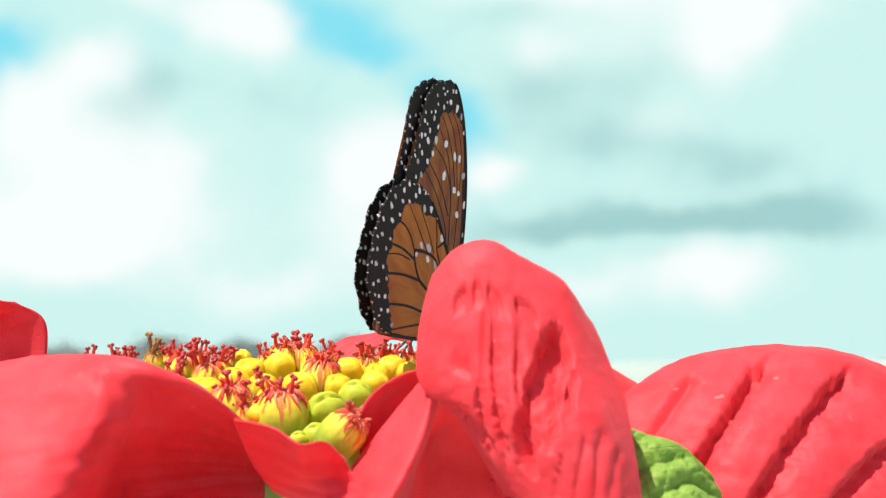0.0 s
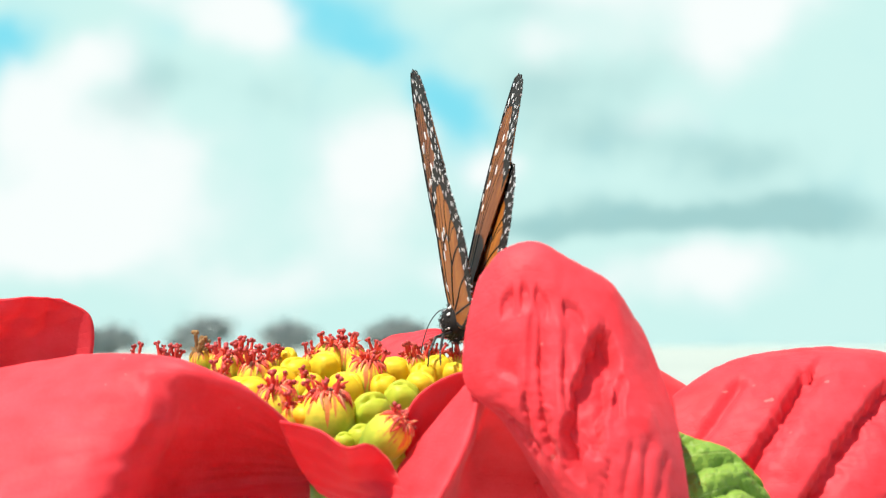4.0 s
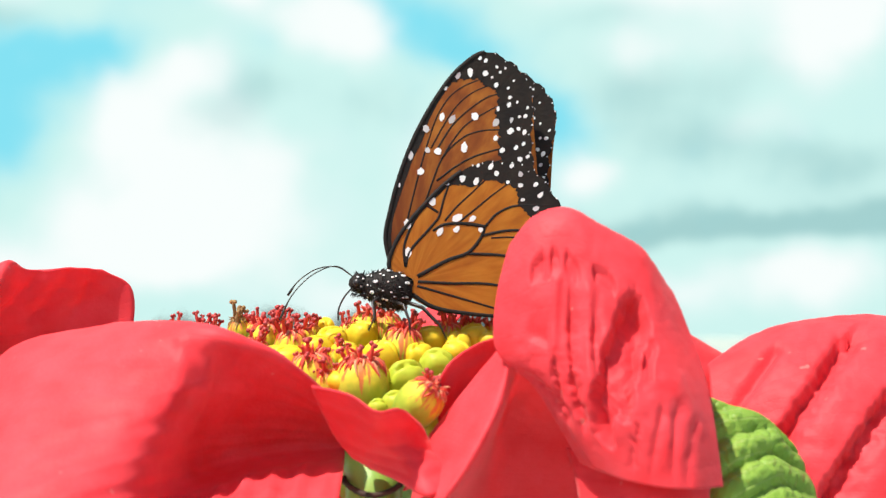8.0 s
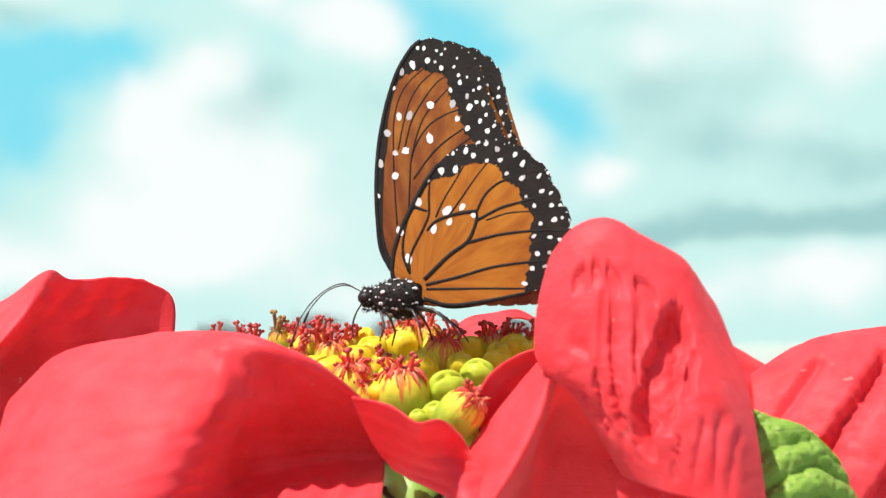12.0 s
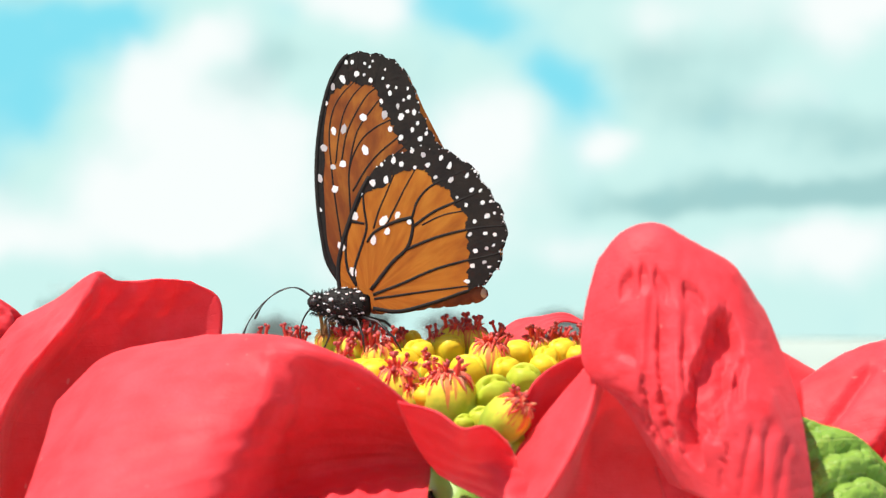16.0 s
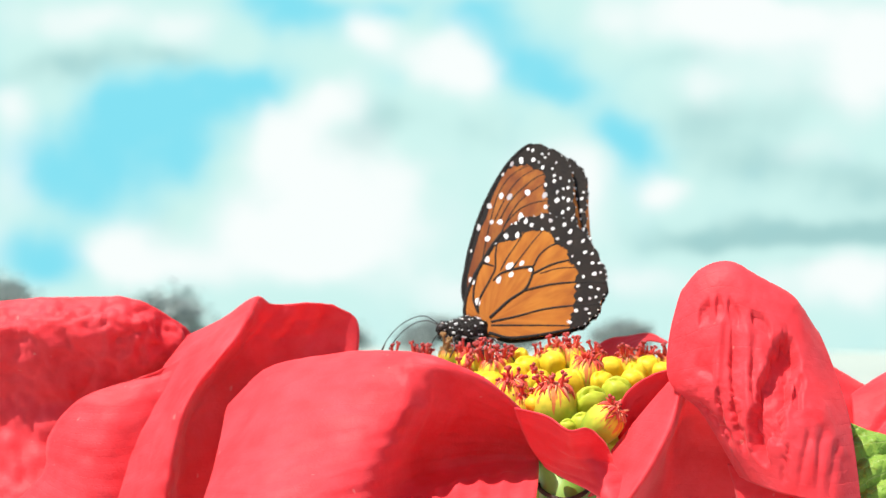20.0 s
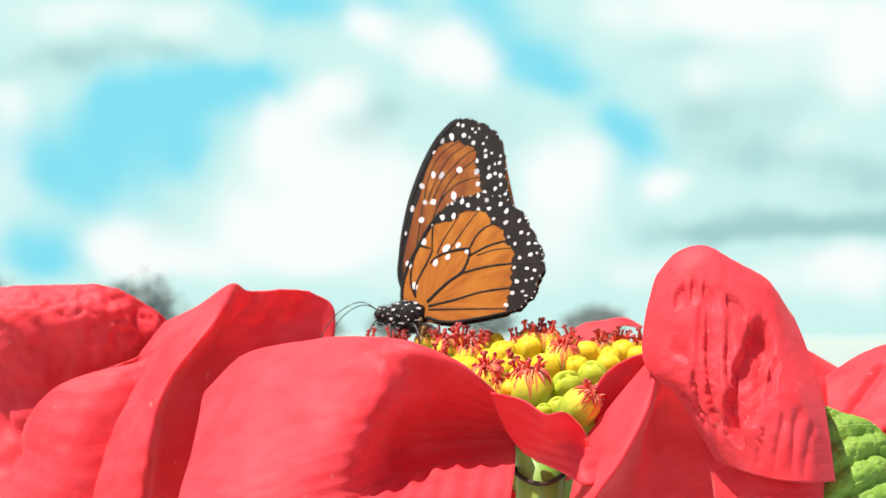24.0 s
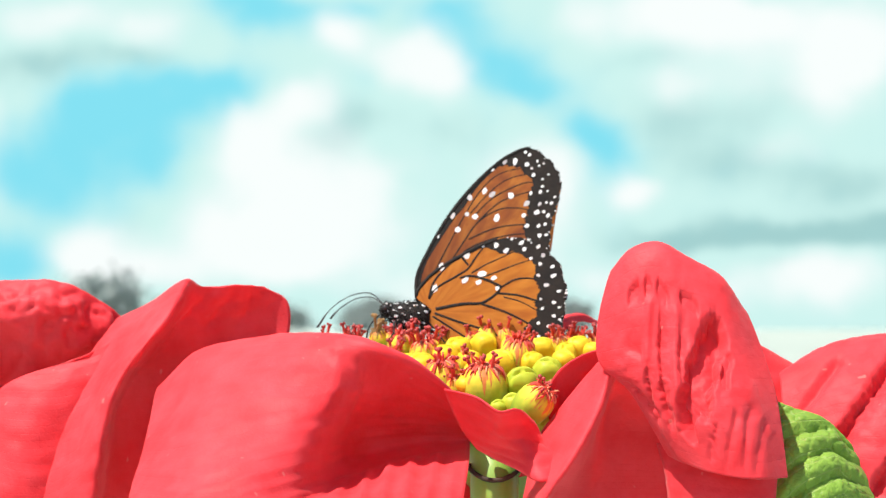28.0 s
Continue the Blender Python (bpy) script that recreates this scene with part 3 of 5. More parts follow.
B_RIBS = [
    [(-88.1, 15, 3.4), (-79.9, 12, 7), (-71.3, 8, 11.9), (-68.8, 13, 10.5), (-60.9, 15, 10.8), (-56.2, 18, 10.6)],
    [(-93.1, 10, -5.1), (-83.6, 4, -1.3), (-73.5, -2, 3.5), (-73.1, 11, 2.4), (-62, 18, 3.9), (-50.9, 20, 7.1)],
    [(-99.4, 5, -19.6), (-89.5, -4, -15.5), (-82.1, -10, -10.8), (-82.7, 6, -11.7), (-71.5, 15, -12), (-53.1, 18, -12.6)],
    [(-102.5, 0, -33.9), (-94.2, -8, -31.7), (-84.9, -14, -27), (-85.1, 1, -27.9), (-72.5, 8, -28.2), (-58.1, 10, -28.2)],
    [(-104.2, -2, -45.3), (-95.9, -10, -44.2), (-85.6, -16, -41), (-85.7, -1, -42.3), (-72.9, 4, -42.2), (-59.8, 6, -42.4)],
]
bract('bract', B_RIBS, MAT['bract'], 'folded scarlet bract with a shaded trough', rib_count=9, relief=0.25, steps=16, seed=2, creases=B_CREASES)
C_RIBS = [
    [(-145.5, 17, 10), (-127.9, 15, 11), (-111.9, 13, 11.9), (-99.1, 13, 11.1), (-90.5, 17, 6.2), (-85.6, 21, 1.1)],
    [(-145.1, 9, 2.8), (-128.9, 8, 4.1), (-112, 7, 4.7), (-98.7, 9, 4.1), (-89.8, 15, -0.7), (-84.3, 19, -4.5)],
    [(-145.2, 14, -15.3), (-129.4, 13, -15.2), (-114.1, 13, -13.9), (-100.7, 15, -12.7), (-91.2, 18, -12.8), (-84, 20, -15.3)],
    [(-140, 2, -39), (-125.2, 2, -38.8), (-111, 4, -38.9), (-98.5, 8, -39.3), (-89.5, 12, -39.7), (-82.6, 15, -40)],
]
bract('bract', C_RIBS, MAT['bract'], 'rumpled scarlet bract', rib_count=6, relief=0.12, rough=1.4, steps=18, seed=3, quilt=0.7, cell=0.24)
C2_RIBS = [
    [(-92.1, 5, -4.7), (-89.6, 7, -2.8), (-85.6, 10, -0.1)],
    [(-109.2, 3, -11), (-98.7, 1, -10.7), (-88.8, 4, -8.8)],
    [(-115.1, 2, -18.9), (-103, -3, -20.3), (-93.1, 1, -19.3)],
    [(-115.3, 0, -26), (-103.8, -6, -29.6), (-94.7, -2, -29.9)],
    [(-123.8, -2, -34.8), (-108.4, -8, -39.9), (-95.2, -4, -39.1)],
]
bract('bract', C2_RIBS, MAT['bract'], 'narrow scarlet bract with a curved edge', rib_count=9, relief=0.25, rough=0.4, seed=4)
D_RIBS = [
    [(-13.8, -30, -10.1), (-7.4, -34, -11.5), (-3.3, -36, -14), (-0, -33, -13.6), (3.3, -24, -16.5)],
    [(-12.4, -25, -14.5), (-7.2, -28, -16.2), (-2.9, -30, -18.6), (1.2, -29, -19), (6.1, -23, -21.2)],
    [(-10.2, -21, -19.1), (-6.2, -24, -20.8), (-1.6, -27, -22), (2.8, -31, -22.8), (9, -28, -23)],
    [(-7.7, -19, -22.3), (-4.5, -22, -23.8), (-0.1, -28, -25.4), (4.9, -34, -27.3), (9.5, -30, -25)],
]
bract('bract', D_RIBS, MAT['bract'], 'small curled crimson bract', rib_count=5, relief=0.35, steps=8, seed=5)
G_RIBS = [
    [(15.7, -24, -5.2), (17.5, -27, -3.7), (18.3, -28.5, -3.4), (19.3, -26, -4.8), (21.1, -25, -6.4), (26, -25, -7.5)],
    [(9.4, -22, -12.9), (12.8, -28, -12.4), (15.8, -33, -12.8), (16.6, -30, -13.6), (18, -16, -15.5), (30.8, -15, -16.9)],
    [(4.2, -22, -20), (8, -30, -21.2), (10.7, -37, -22.2), (11.9, -33, -23.1), (17.4, -15, -24.6), (35.3, -14, -25.3)],
    [(1.5, -20, -31), (3.7, -31, -30.4), (5.4, -39, -29.6), (6.8, -35, -30.2), (16, -15, -32.4), (37.4, -14, -32.2)],
    [(-0.8, -20, -42), (0.2, -31, -40.5), (1.2, -39, -39.5), (3.4, -35, -40), (13.8, -15, -42.6), (37.4, -14, -42.5)],
]
bract('bract', G_RIBS, MAT['bract'], 'sharply folded scarlet bract', rib_count=6, relief=0.15, rough=0.12, seed=6)
F_RIBS = [
    [(20.8, -19, 11.7), (24.4, -19, 14.6), (28.9, -19, 15.3), (34.3, -20, 12.1), (39.7, -20, 8.8), (43.7, -20, 3.4)],
    [(18.3, -26, 12.6), (22.1, -28, 16.7), (27, -29, 17.8), (32.6, -30, 14.8), (38.8, -30, 11.2), (43.7, -28, 4.9)],
    [(15.5, -30, -4.2), (21.1, -35, -2.8), (27, -37, -2.1), (33.2, -38, -2.1), (39.8, -37, -2.4), (46.4, -32, -3.2)],
    [(21.3, -32, -10.2), (25.3, -38, -11.5), (30.1, -42, -12.2), (35.4, -44, -12.6), (41.1, -43, -12.3), (48.3, -36, -11.8)],
    [(28.5, -34, -22.2), (31.2, -40, -23.2), (34.8, -44, -24.3), (39.1, -46, -25.1), (43.6, -46, -25.4), (49.5, -40, -25.6)],
]
bract('bract', F_RIBS, MAT['bract'], 'upright puckered scarlet bract bent over at its top', rib_count=9, relief=0.03, rough=0.2, steps=36, seed=7, creases=F_CREASES, wrinkle=0.7)
F2_RIBS = [
    [(26.7, -28, -20.3), (35.2, -33, -20.5), (42.4, -34, -20.9), (49.3, -31, -21.6)],
    [(28.3, -30, -26.6), (34.6, -37, -27), (41.6, -39, -27.6), (48.3, -35, -27.1)],
    [(29.2, -30, -39.3), (35.3, -39, -38.1), (41.2, -41, -37.8), (47.1, -36, -38.4)],
]
bract('bract', F2_RIBS, MAT['bract'], 'pleated scarlet bract under a folded one', rib_count=6, relief=0.4, seed=8)
H_RIBS = [
    [(55.4, 10, -10.3), (68.2, 14, -4), (79.6, 16, -1.7), (92.9, 16, -1.8), (105.5, 14, -5.4), (117.1, 10, -11.8)],
    [(54.1, -2, -7.9), (64.9, 0, -2), (75.7, 1, 0.1), (88.3, 1, 0.3), (98.5, 0, -1.8), (110.7, -1, -7.9)],
    [(53.8, -8, -15.2), (63.3, -11, -11.2), (72.8, -13, -9.8), (83.8, -13, -9.4), (95.5, -11, -11.5), (108.8, -8, -15.7)],
    [(53.9, -12, -23.7), (62.6, -17, -21.5), (71.6, -20, -21.4), (82.3, -20, -21.6), (94.1, -17, -22.9), (107.6, -13, -25.3)],
    [(53.3, -14, -36.9), (61.7, -20, -36.3), (70.5, -23, -36.1), (81.1, -23, -36.3), (92.7, -20, -36.9), (106.1, -16, -37.6)],
]
bract('bract', H_RIBS, MAT['bract'], 'broad scarlet bract with deep diagonal folds', rib_count=8, relief=0.15, steps=24, seed=9, creases=H_CREASES)
H2_RIBS = [
    [(47.2, 1, 0.2), (52.4, 2, -2.8), (57.9, 6, -5.7)],
    [(48, -3, -7.9), (53.9, -3, -9.1), (60.3, 2, -10.5)],
    [(48.6, -5, -18.6), (54.4, -5, -18.6), (61.3, 0, -18.9)],
    [(48.1, -7, -29), (53.9, -7, -29), (60.8, -2, -29.6)],
]
bract('bract', H2_RIBS, MAT['bract'], 'scarlet bract behind a taller one', rib_count=5, relief=0.35, seed=10)
J_RIBS = [
    [(-0.3, 39, -1.2), (4.9, 39, 3.3), (9.9, 39, 4.2), (15, 39, 4.9), (19.2, 39, 2.9)],
    [(1, 36, -5.3), (5.4, 36, -0.1), (10.1, 36, 2.6), (14.6, 37, 3.9), (19, 38, 2.8)],
    [(0.9, 33, -10.4), (6.7, 33, -5.3), (10.9, 33, 0.9), (14.2, 35, 3.2), (18.8, 37, 2.6)],
]
bract('bract', J_RIBS, MAT['bract'], 'small pointed pink-red bract', rib_count=4, relief=0.15, rough=0.15, seed=11)
K_RIBS = [
    [(17.6, -21, -2.1), (12.4, -20, -3.9), (8, -19, -7.1), (5.8, -19, -11.3)],
    [(17.8, -17, -8.9), (13, -17, -11.1), (9.2, -17, -13.9), (6.2, -18, -18.3)],
    [(16.3, -12, -22.6), (10, -13, -25.4), (4.4, -14, -27), (0.4, -15, -28.1)],
]
bract('bract', K_RIBS, MAT['bract'], 'crimson bract in shade beside the cyathia', rib_count=4, relief=0.35, seed=12)
I_RIBS = [
    [(49.1, -21, -12.3), (52.2, -22, -13.2), (56.6, -23, -14.6), (61.1, -23, -16.9), (64.7, -23, -21)],
    [(47.6, -24, -19.2), (51.1, -27, -18.9), (55.4, -28, -19.7), (59.9, -27, -21.5), (66.1, -23, -24.3)],
    [(46.6, -27, -27), (50.3, -31, -26.6), (54.5, -32, -26.9), (60.5, -30, -27.8), (68.1, -24, -29.7)],
    [(45.6, -27, -36.8), (49.3, -31, -36.3), (53.9, -32, -36.1), (61.1, -30, -36.4), (70.3, -24, -37.3)],
]
bract('leaf', I_RIBS, MAT['leaf'], 'fresh green leaf with a quilted veined surface', rib_count=3.6, relief=1.7, rough=0.25, steps=24, seed=13, slope=0.55, midrib=0.78, quilt=0.4, cell=0.42)
L_RIBS = [
    [(-18.6, 6, -20.5), (-9, 8, -20.3), (1.9, 8, -17.9), (13.7, 4, -16.1)],
    [(-19.6, 2, -29.7), (-9.6, 5, -30.5), (1.8, 5, -30.8), (14.6, 0, -29.3)],
    [(-19.3, -4, -46.6), (-9.5, 0, -47.1), (1.7, 0, -46.9), (14.2, -6, -46)],
]
bract('bract', L_RIBS, MAT['bract'], 'lower scarlet bract behind the stem', rib_count=5, relief=0.35, seed=14)


def stamen_mesh(length, bend, seed):
    rng = random.Random(seed)
    path = spline([(0, 0, 0), (bend * 0.3, 0, length * 0.45), (bend, 0.1 * length, length)], 4)
    stalk = tube_mesh(path, [0.42, 0.40, 0.38, 0.36, 0.34, 0.33, 0.32, 0.32, 0.30], 7)
    return stalk, path[-1]


STAMENS = []
for k in range(5):
    length = 1.9 + 0.45 * k
    (v, f), end = stamen_mesh(length, 0.5 - 0.3 * k, k)
    knobs = []
    for side in (-1, 1):
        c = Vector(end) + Vector((0.36 * side, 0.05 * side, 0.1))
        kv, kf = lathe([(0.05, -0.42), (0.33, -0.22), (0.42, 0.05), (0.28, 0.3), (0.04, 0.4)], 7)
        knobs.append(([c + q for q in kv], kf))
    me1 = bpy.data.meshes.new("stamen")
    me1.from_pydata([tuple(Vector(q) / 1000) for q in v], [], f)
    me1.materials.append(MAT["stamen"])
    me1.shade_smooth()
    kv, kf = merged(knobs)
    me2 = bpy.data.meshes.new("anther")
    me2.from_pydata([tuple(q / 1000) for q in kv], [], kf)
    me2.materials.append(MAT["anther"])
    me2.shade_smooth()
    STAMENS.append((me1, me2))


def cyathium(kind, x, y, z, r, seed):
    """One cyathium of the cluster: a cup with red lobes and stamens, a lipped yellow gland, or a closed bud."""
    rng = random.Random(seed)
    k = r / 1000
    lumps = rng.uniform(0, 6)
    if kind == "gland":
        prof = [(0.25, -4.6), (0.5, -1.7), (0.86, -0.7), (1.0, 0.0), (0.92, 0.55), (0.62, 0.9), (0.2, 1.0)]
        mat, name, label = MAT["gland"], "nectar_gland", "glossy yellow nectar gland"
    elif kind == "bud":
        prof = [(0.25, -4.4), (0.55, -1.5), (0.9, -0.6), (1.0, 0.0), (0.88, 0.5), (0.6, 0.82), (0.2, 0.95)]
        mat, name, label = MAT["bud"], "bud", "closed yellow-green bud"
    else:
        prof = [(0.3, -3.8), (0.66, -1.5), (0.93, -0.7), (1.0, -0.15), (0.94, 0.35), (0.74, 0.72), (0.45, 0.9), (0.15, 0.86)]
        mat, name, label = MAT["cup"], "cyathium", "green and yellow cyathium with red stamens"
    if kind in ("gland", "bud"):
        prof = [tuple(q) for q in spline(prof, 4)]
    v, f = lathe([(a * k, b * k) for a, b in prof], 18 if kind not in ("gland", "bud") else 32)
    for p in v:
        ang = math.atan2(p.y, p.x)
        s = 1 + 0.05 * math.cos(5 * ang + lumps) * max(0.0, 1 - abs(p.z) / (2 * k)) + (0.13 if kind == "gland" else 0.06) * noise.noise(p * 330 + Vector((seed, 0, 0)))
        if kind in ("gland", "bud"):
            p.x *= 1.08
            lip = p.y + 0.22 * p.x * p.x / k - 0.08 * k
            if p.z > 0:
                p.z -= (0.42 if kind == "bud" else 0.34) * k * math.exp(-((lip / (0.13 * k)) ** 2)) * min(1.0, p.z / (0.4 * k))
        p.x, p.y = p.x * s, p.y * s
    ob = link_mesh(name, v, f, mat, plant, label)
    ob.matrix_parent_inverse = PLANT_UP
    tilt = {"tilt": (14, 40, 0), "bud": (35, 10, rng.uniform(-30, 30)), "gland": (20, 0, rng.uniform(-60, 60))}.get(kind, (rng.uniform(4, 14), rng.uniform(-10, 10), rng.uniform(0, 360)))
    lean = Euler([radians(a) for a in (tilt[0], tilt[1], 0)]).to_matrix().to_4x4() @ Euler((0, 0, radians(tilt[2]))).to_matrix().to_4x4()
    ob.matrix_basis = Matrix.Translation((x / 1000, y / 1000, z / 1000)) @ lean
    if kind in ("gland", "bud"):
        return
    count = 4
    for n in range(count + (3 if kind == "dry" else 2)):
        a = 6.28 * n / count + rng.uniform(-0.5, 0.5)
        me1, me2 = STAMENS[rng.randrange(5 if kind != "tilt" else 2)]
        st = new("stamen", me1)
        st.parent = ob
        rad = (0.45 if n < count else 0.12) * k
        size = rng.uniform(0.75, 1.2) * (0.8 if r < 2.2 else 1.0)
        st.matrix_basis = Matrix.Translation((rad * math.cos(a), rad * math.sin(a), 0.55 * k)) @ Euler((rng.uniform(-0.3, 0.3), rng.uniform(0.0, 0.55), a)).to_matrix().to_4x4() @ Matrix.Scale(size, 4)
        if kind == "dry":
            st.material_slots[0].link = "OBJECT"
            st.material_slots[0].material = MAT["dry"]
        an = new("anther", me2)
        an.parent = ob
        an.matrix_basis = st.matrix_basis.copy()
        if kind == "dry":
            an.material_slots[0].link = "OBJECT"
            an.material_slots[0].material = MAT["dry"]
    mop = 46 if r > 2.4 else 30
    for n in range(mop):
        a = 6.28 * n / mop + rng.uniform(-0.15, 0.15)
        low = rng.choice((0.8, 0.72, 0.62, 0.5, 0.3)) + rng.uniform(-0.1, 0.08)
        curl = rng.uniform(-0.35, 0.35)
        pts = []
        for i in range(6):
            w = i / 5
            h = 0.94 - (0.94 - low) * w
            rr = np.interp(h, [-0.2, -0.15, 0.35, 0.72, 0.9, 0.95], [1.0, 1.0, 0.94, 0.74, 0.45, 0.15]) + 0.02
            pts.append((rr * k * math.cos(a + curl * w), rr * k * math.sin(a + curl * w), (h + 0.03) * k))
        fat = k * rng.uniform(0.03, 0.07)
        v, f = tube_mesh(pts, [fat * q for q in (0.9, 1.1, 1.0, 0.8, 0.55, 0.1)], 5)
        link_mesh("red_lobe", v, f, MAT["dry"] if kind == "dry" else MAT["pale_lobe"] if rng.random() < 0.28 else MAT["lobe"], ob)
    for n in range(14):
        a = rng.uniform(0, 6.28)
        r0, up, out = rng.uniform(0.05, 0.45) * k, rng.uniform(0.15, 0.5) * k, rng.uniform(0.1, 0.5) * k
        c, q = math.cos(a), math.sin(a)
        v, f = tube_mesh(spline([(r0 * c, r0 * q, 0.75 * k), ((r0 + out * 0.3) * c, (r0 + out * 0.3) * q, 0.85 * k + up * 0.6), ((r0 + out) * c, (r0 + out) * q, 0.85 * k + up)], 2), [k * w for w in (0.07, 0.08, 0.07, 0.05, 0.02)], 5)
        link_mesh("style", v, f, MAT["dry"] if kind == "dry" else MAT["pale_lobe"] if rng.random() < 0.3 else MAT["lobe"], ob)


CYATHIA = []
CYATHIA += [
    ('star', -6.6, -7.7, -10.4, 4.9),
    ('star', -15.3, -4.8, -8.9, 4),
    ('star', 0.2, 6.6, -4.6, 4.1),
    ('gland', -3.5, 2.4, -6.2, 3.1),
    ('gland', -7.1, 12.5, -2.2, 2.7),
    ('gland', -12.7, 9.6, -3.4, 2.9),
    ('gland', 5.5, 10.2, -3.2, 2.7),
    ('gland', 13.4, 10.8, -2.9, 2.7),
    ('bud', 1.1, -6.3, -9.5, 3.2),
    ('bud', 6.5, -0.6, -7.3, 2.9),
    ('tilt', 3.7, -21, -13, 3.8),
    ('bud', -0.7, -13, -13.7, 2.3),
    ('bud', -3.6, -14.1, -14.3, 1.6),
    ('bud', 5, -18, -16.9, 1.5),
    ('star', 8.8, 12, -2.5, 2.7),
    ('star', -6.6, 15.7, -0.8, 3.2),
    ('star', -2.7, 15.7, -0.8, 3),
    ('star', -25, 11.4, -2.7, 3.2),
    ('star', -19.9, 7.8, -4.2, 3.2),
    ('star', -16.6, 14.1, -1.5, 1.6),
    ('dry', -30, 15.2, -1.1, 2.4),
    ('gland', -19.8, 0.6, -6.9, 3.1),
    ('gland', -10.1, 3.6, -5.8, 2.6),
    ('star', 13.4, 14.7, -1.3, 1.9),
]
CYATHIA += [
    ('star', 17.2, 14.1, -1.5, 1.9),
    ('star', -42.3, 15, -1.6, 1.4),
    ('star', -36.8, 15, -1.3, 1.4),
    ('star', -34.7, 15, -1.6, 1.2),
    ('gland', -22.5, 2.4, -6.2, 2.4),
    ('gland', -1.1, 11.4, -2.7, 2.5),
    ('gland', -10.4, -8.1, -10.6, 2.6),
    ('gland', 9.7, 4.2, -5.5, 2.4),
    ('bud', 1.8, -17.7, -16.5, 1.8),
    ('gland', -8.8, -2.4, -8, 2.4),
    ('gland', 3.3, 3, -5.9, 2.4),
    ('gland', -15.2, 6, -4.8, 2.7),
    ('gland', 10.6, 8.4, -3.9, 2.3),
    ('star', -27.2, 14.7, -1.3, 2.1),
    ('star', -22.4, 14.1, -1.5, 2.4),
    ('star', -18.1, 11.4, -2.7, 2.2),
    ('gland', -14.3, 16.3, -0.6, 1.9),
    ('star', -10.7, 3, -6, 2),
    ('star', -25.9, 6, -4.9, 2.2),
    ('star', 11.2, 14.1, -1.5, 1.7),
    ('star', -9.7, 14.1, -1.5, 1.9),
    ('gland', 16.2, 9, -3.6, 2.1),
    ('star', -12.4, -7.7, -10.4, 2.3),
    ('star', 2, 14.1, -1.5, 2.1),
]
for n, row in enumerate(CYATHIA):
    cyathium(*row, n)


def build_stem():
    path = spline([(-4.4, -3, -20), (-4.4, -9, -25), (-4.5, -12, -30), (-3, -10, -60), (5, 5, -300), (0, 0, -1250)], 8) / 1000
    radii = np.interp(np.linspace(0, 1, len(path)), [0, 0.12, 0.3, 0.5, 1], [0.007, 0.0060, 0.0048, 0.0050, 0.009])
    v, f = tube_mesh(path, radii, 18)
    ob = link_mesh("stem", v, f, MAT["stem"], plant, "smooth fresh green stem")
    ob.matrix_parent_inverse = PLANT_UP
    ring = [Vector((-4.4 + 5.2 * math.cos(a), -12 + 5.4 * math.sin(a), -27.2 + 0.9 * math.cos(a * 2) + 0.5 * math.sin(a))) / 1000 for a in np.linspace(0, 2 * math.pi, 30)]
    v, f = tube_mesh(ring, 0.0005, 7)
    scar = link_mesh("leaf_scar", v, f, MAT["scar"], ob, "dark brown ring")
    scar.matrix_parent_inverse = Matrix()


build_stem()


def receptacle():
    v, f = lathe([(4, -17), (9, -13), (14, -7), (15, -3), (10, -1.5), (1, -1)], 20)
    ob = link_mesh("receptacle", [(q + Vector((-1, 5, -19 + 0.5 * noise.noise(q * 0.3)))) / 1000 for q in v], f, MAT["stem"], plant, "green base of the flower cluster")
    ob.matrix_parent_inverse = PLANT_UP
    v, f = lathe([(0.05, -1.6), (0.6, -1.1), (0.85, 0), (0.6, 1.1), (0.05, 1.6)], 12)
    bud = link_mesh("bud", [(q + Vector(((74, -12, -32.7)))) / 1000 for q in v], f, MAT["gland"], plant, "tiny pale yellow bud")
    bud.matrix_parent_inverse = PLANT_UP


receptacle()


# ---- butterfly ----
def flat_plate(outline, thick, wobble=0.0):
    """A thin solid plate from an outline (x, z in millimetres), lying in the xz plane."""
    bm = bmesh.new()
    loop = [bm.verts.new((x / 1000, 0, z / 1000)) for x, z in outline]
    face = bm.faces.new(loop)
    bmesh.ops.triangulate(bm, faces=[face])
    made = bmesh.ops.extrude_face_region(bm, geom=bm.faces[:])
    for v in bm.verts:
        v.co.y = -thick / 2000
    for v in made["geom"]:
        if isinstance(v, bmesh.types.BMVert):
            v.co.y = thick / 2000
    return bm


def strip_plate(outer, inner, thick):
    """A thin solid band between two open lines (x, z in millimetres)."""
    n = 90
    rails = []
    for line in (outer, inner):
        d = np.concatenate([[0], np.cumsum(np.linalg.norm(np.diff(line, axis=0), axis=1))])
        w = np.linspace(0, d[-1], n)
        rails.append(np.stack([np.interp(w, d, line[:, 0]), np.interp(w, d, line[:, 1])], 1) / 1000)
    y = thick / 2000
    verts, faces = [], []
    for a, b in zip(*rails):
        verts += [(a[0], -y, a[1]), (b[0], -y, b[1]), (b[0], y, b[1]), (a[0], y, a[1])]
    for i in range(n - 1):
        for k in range(4):
            p, q = 4 * i + k, 4 * i + (k + 1) % 4
            faces.append((p, q, q + 4, p + 4))
    faces += [(3, 2, 1, 0), (4 * n - 4, 4 * n - 3, 4 * n - 2, 4 * n - 1)]
    return verts, faces


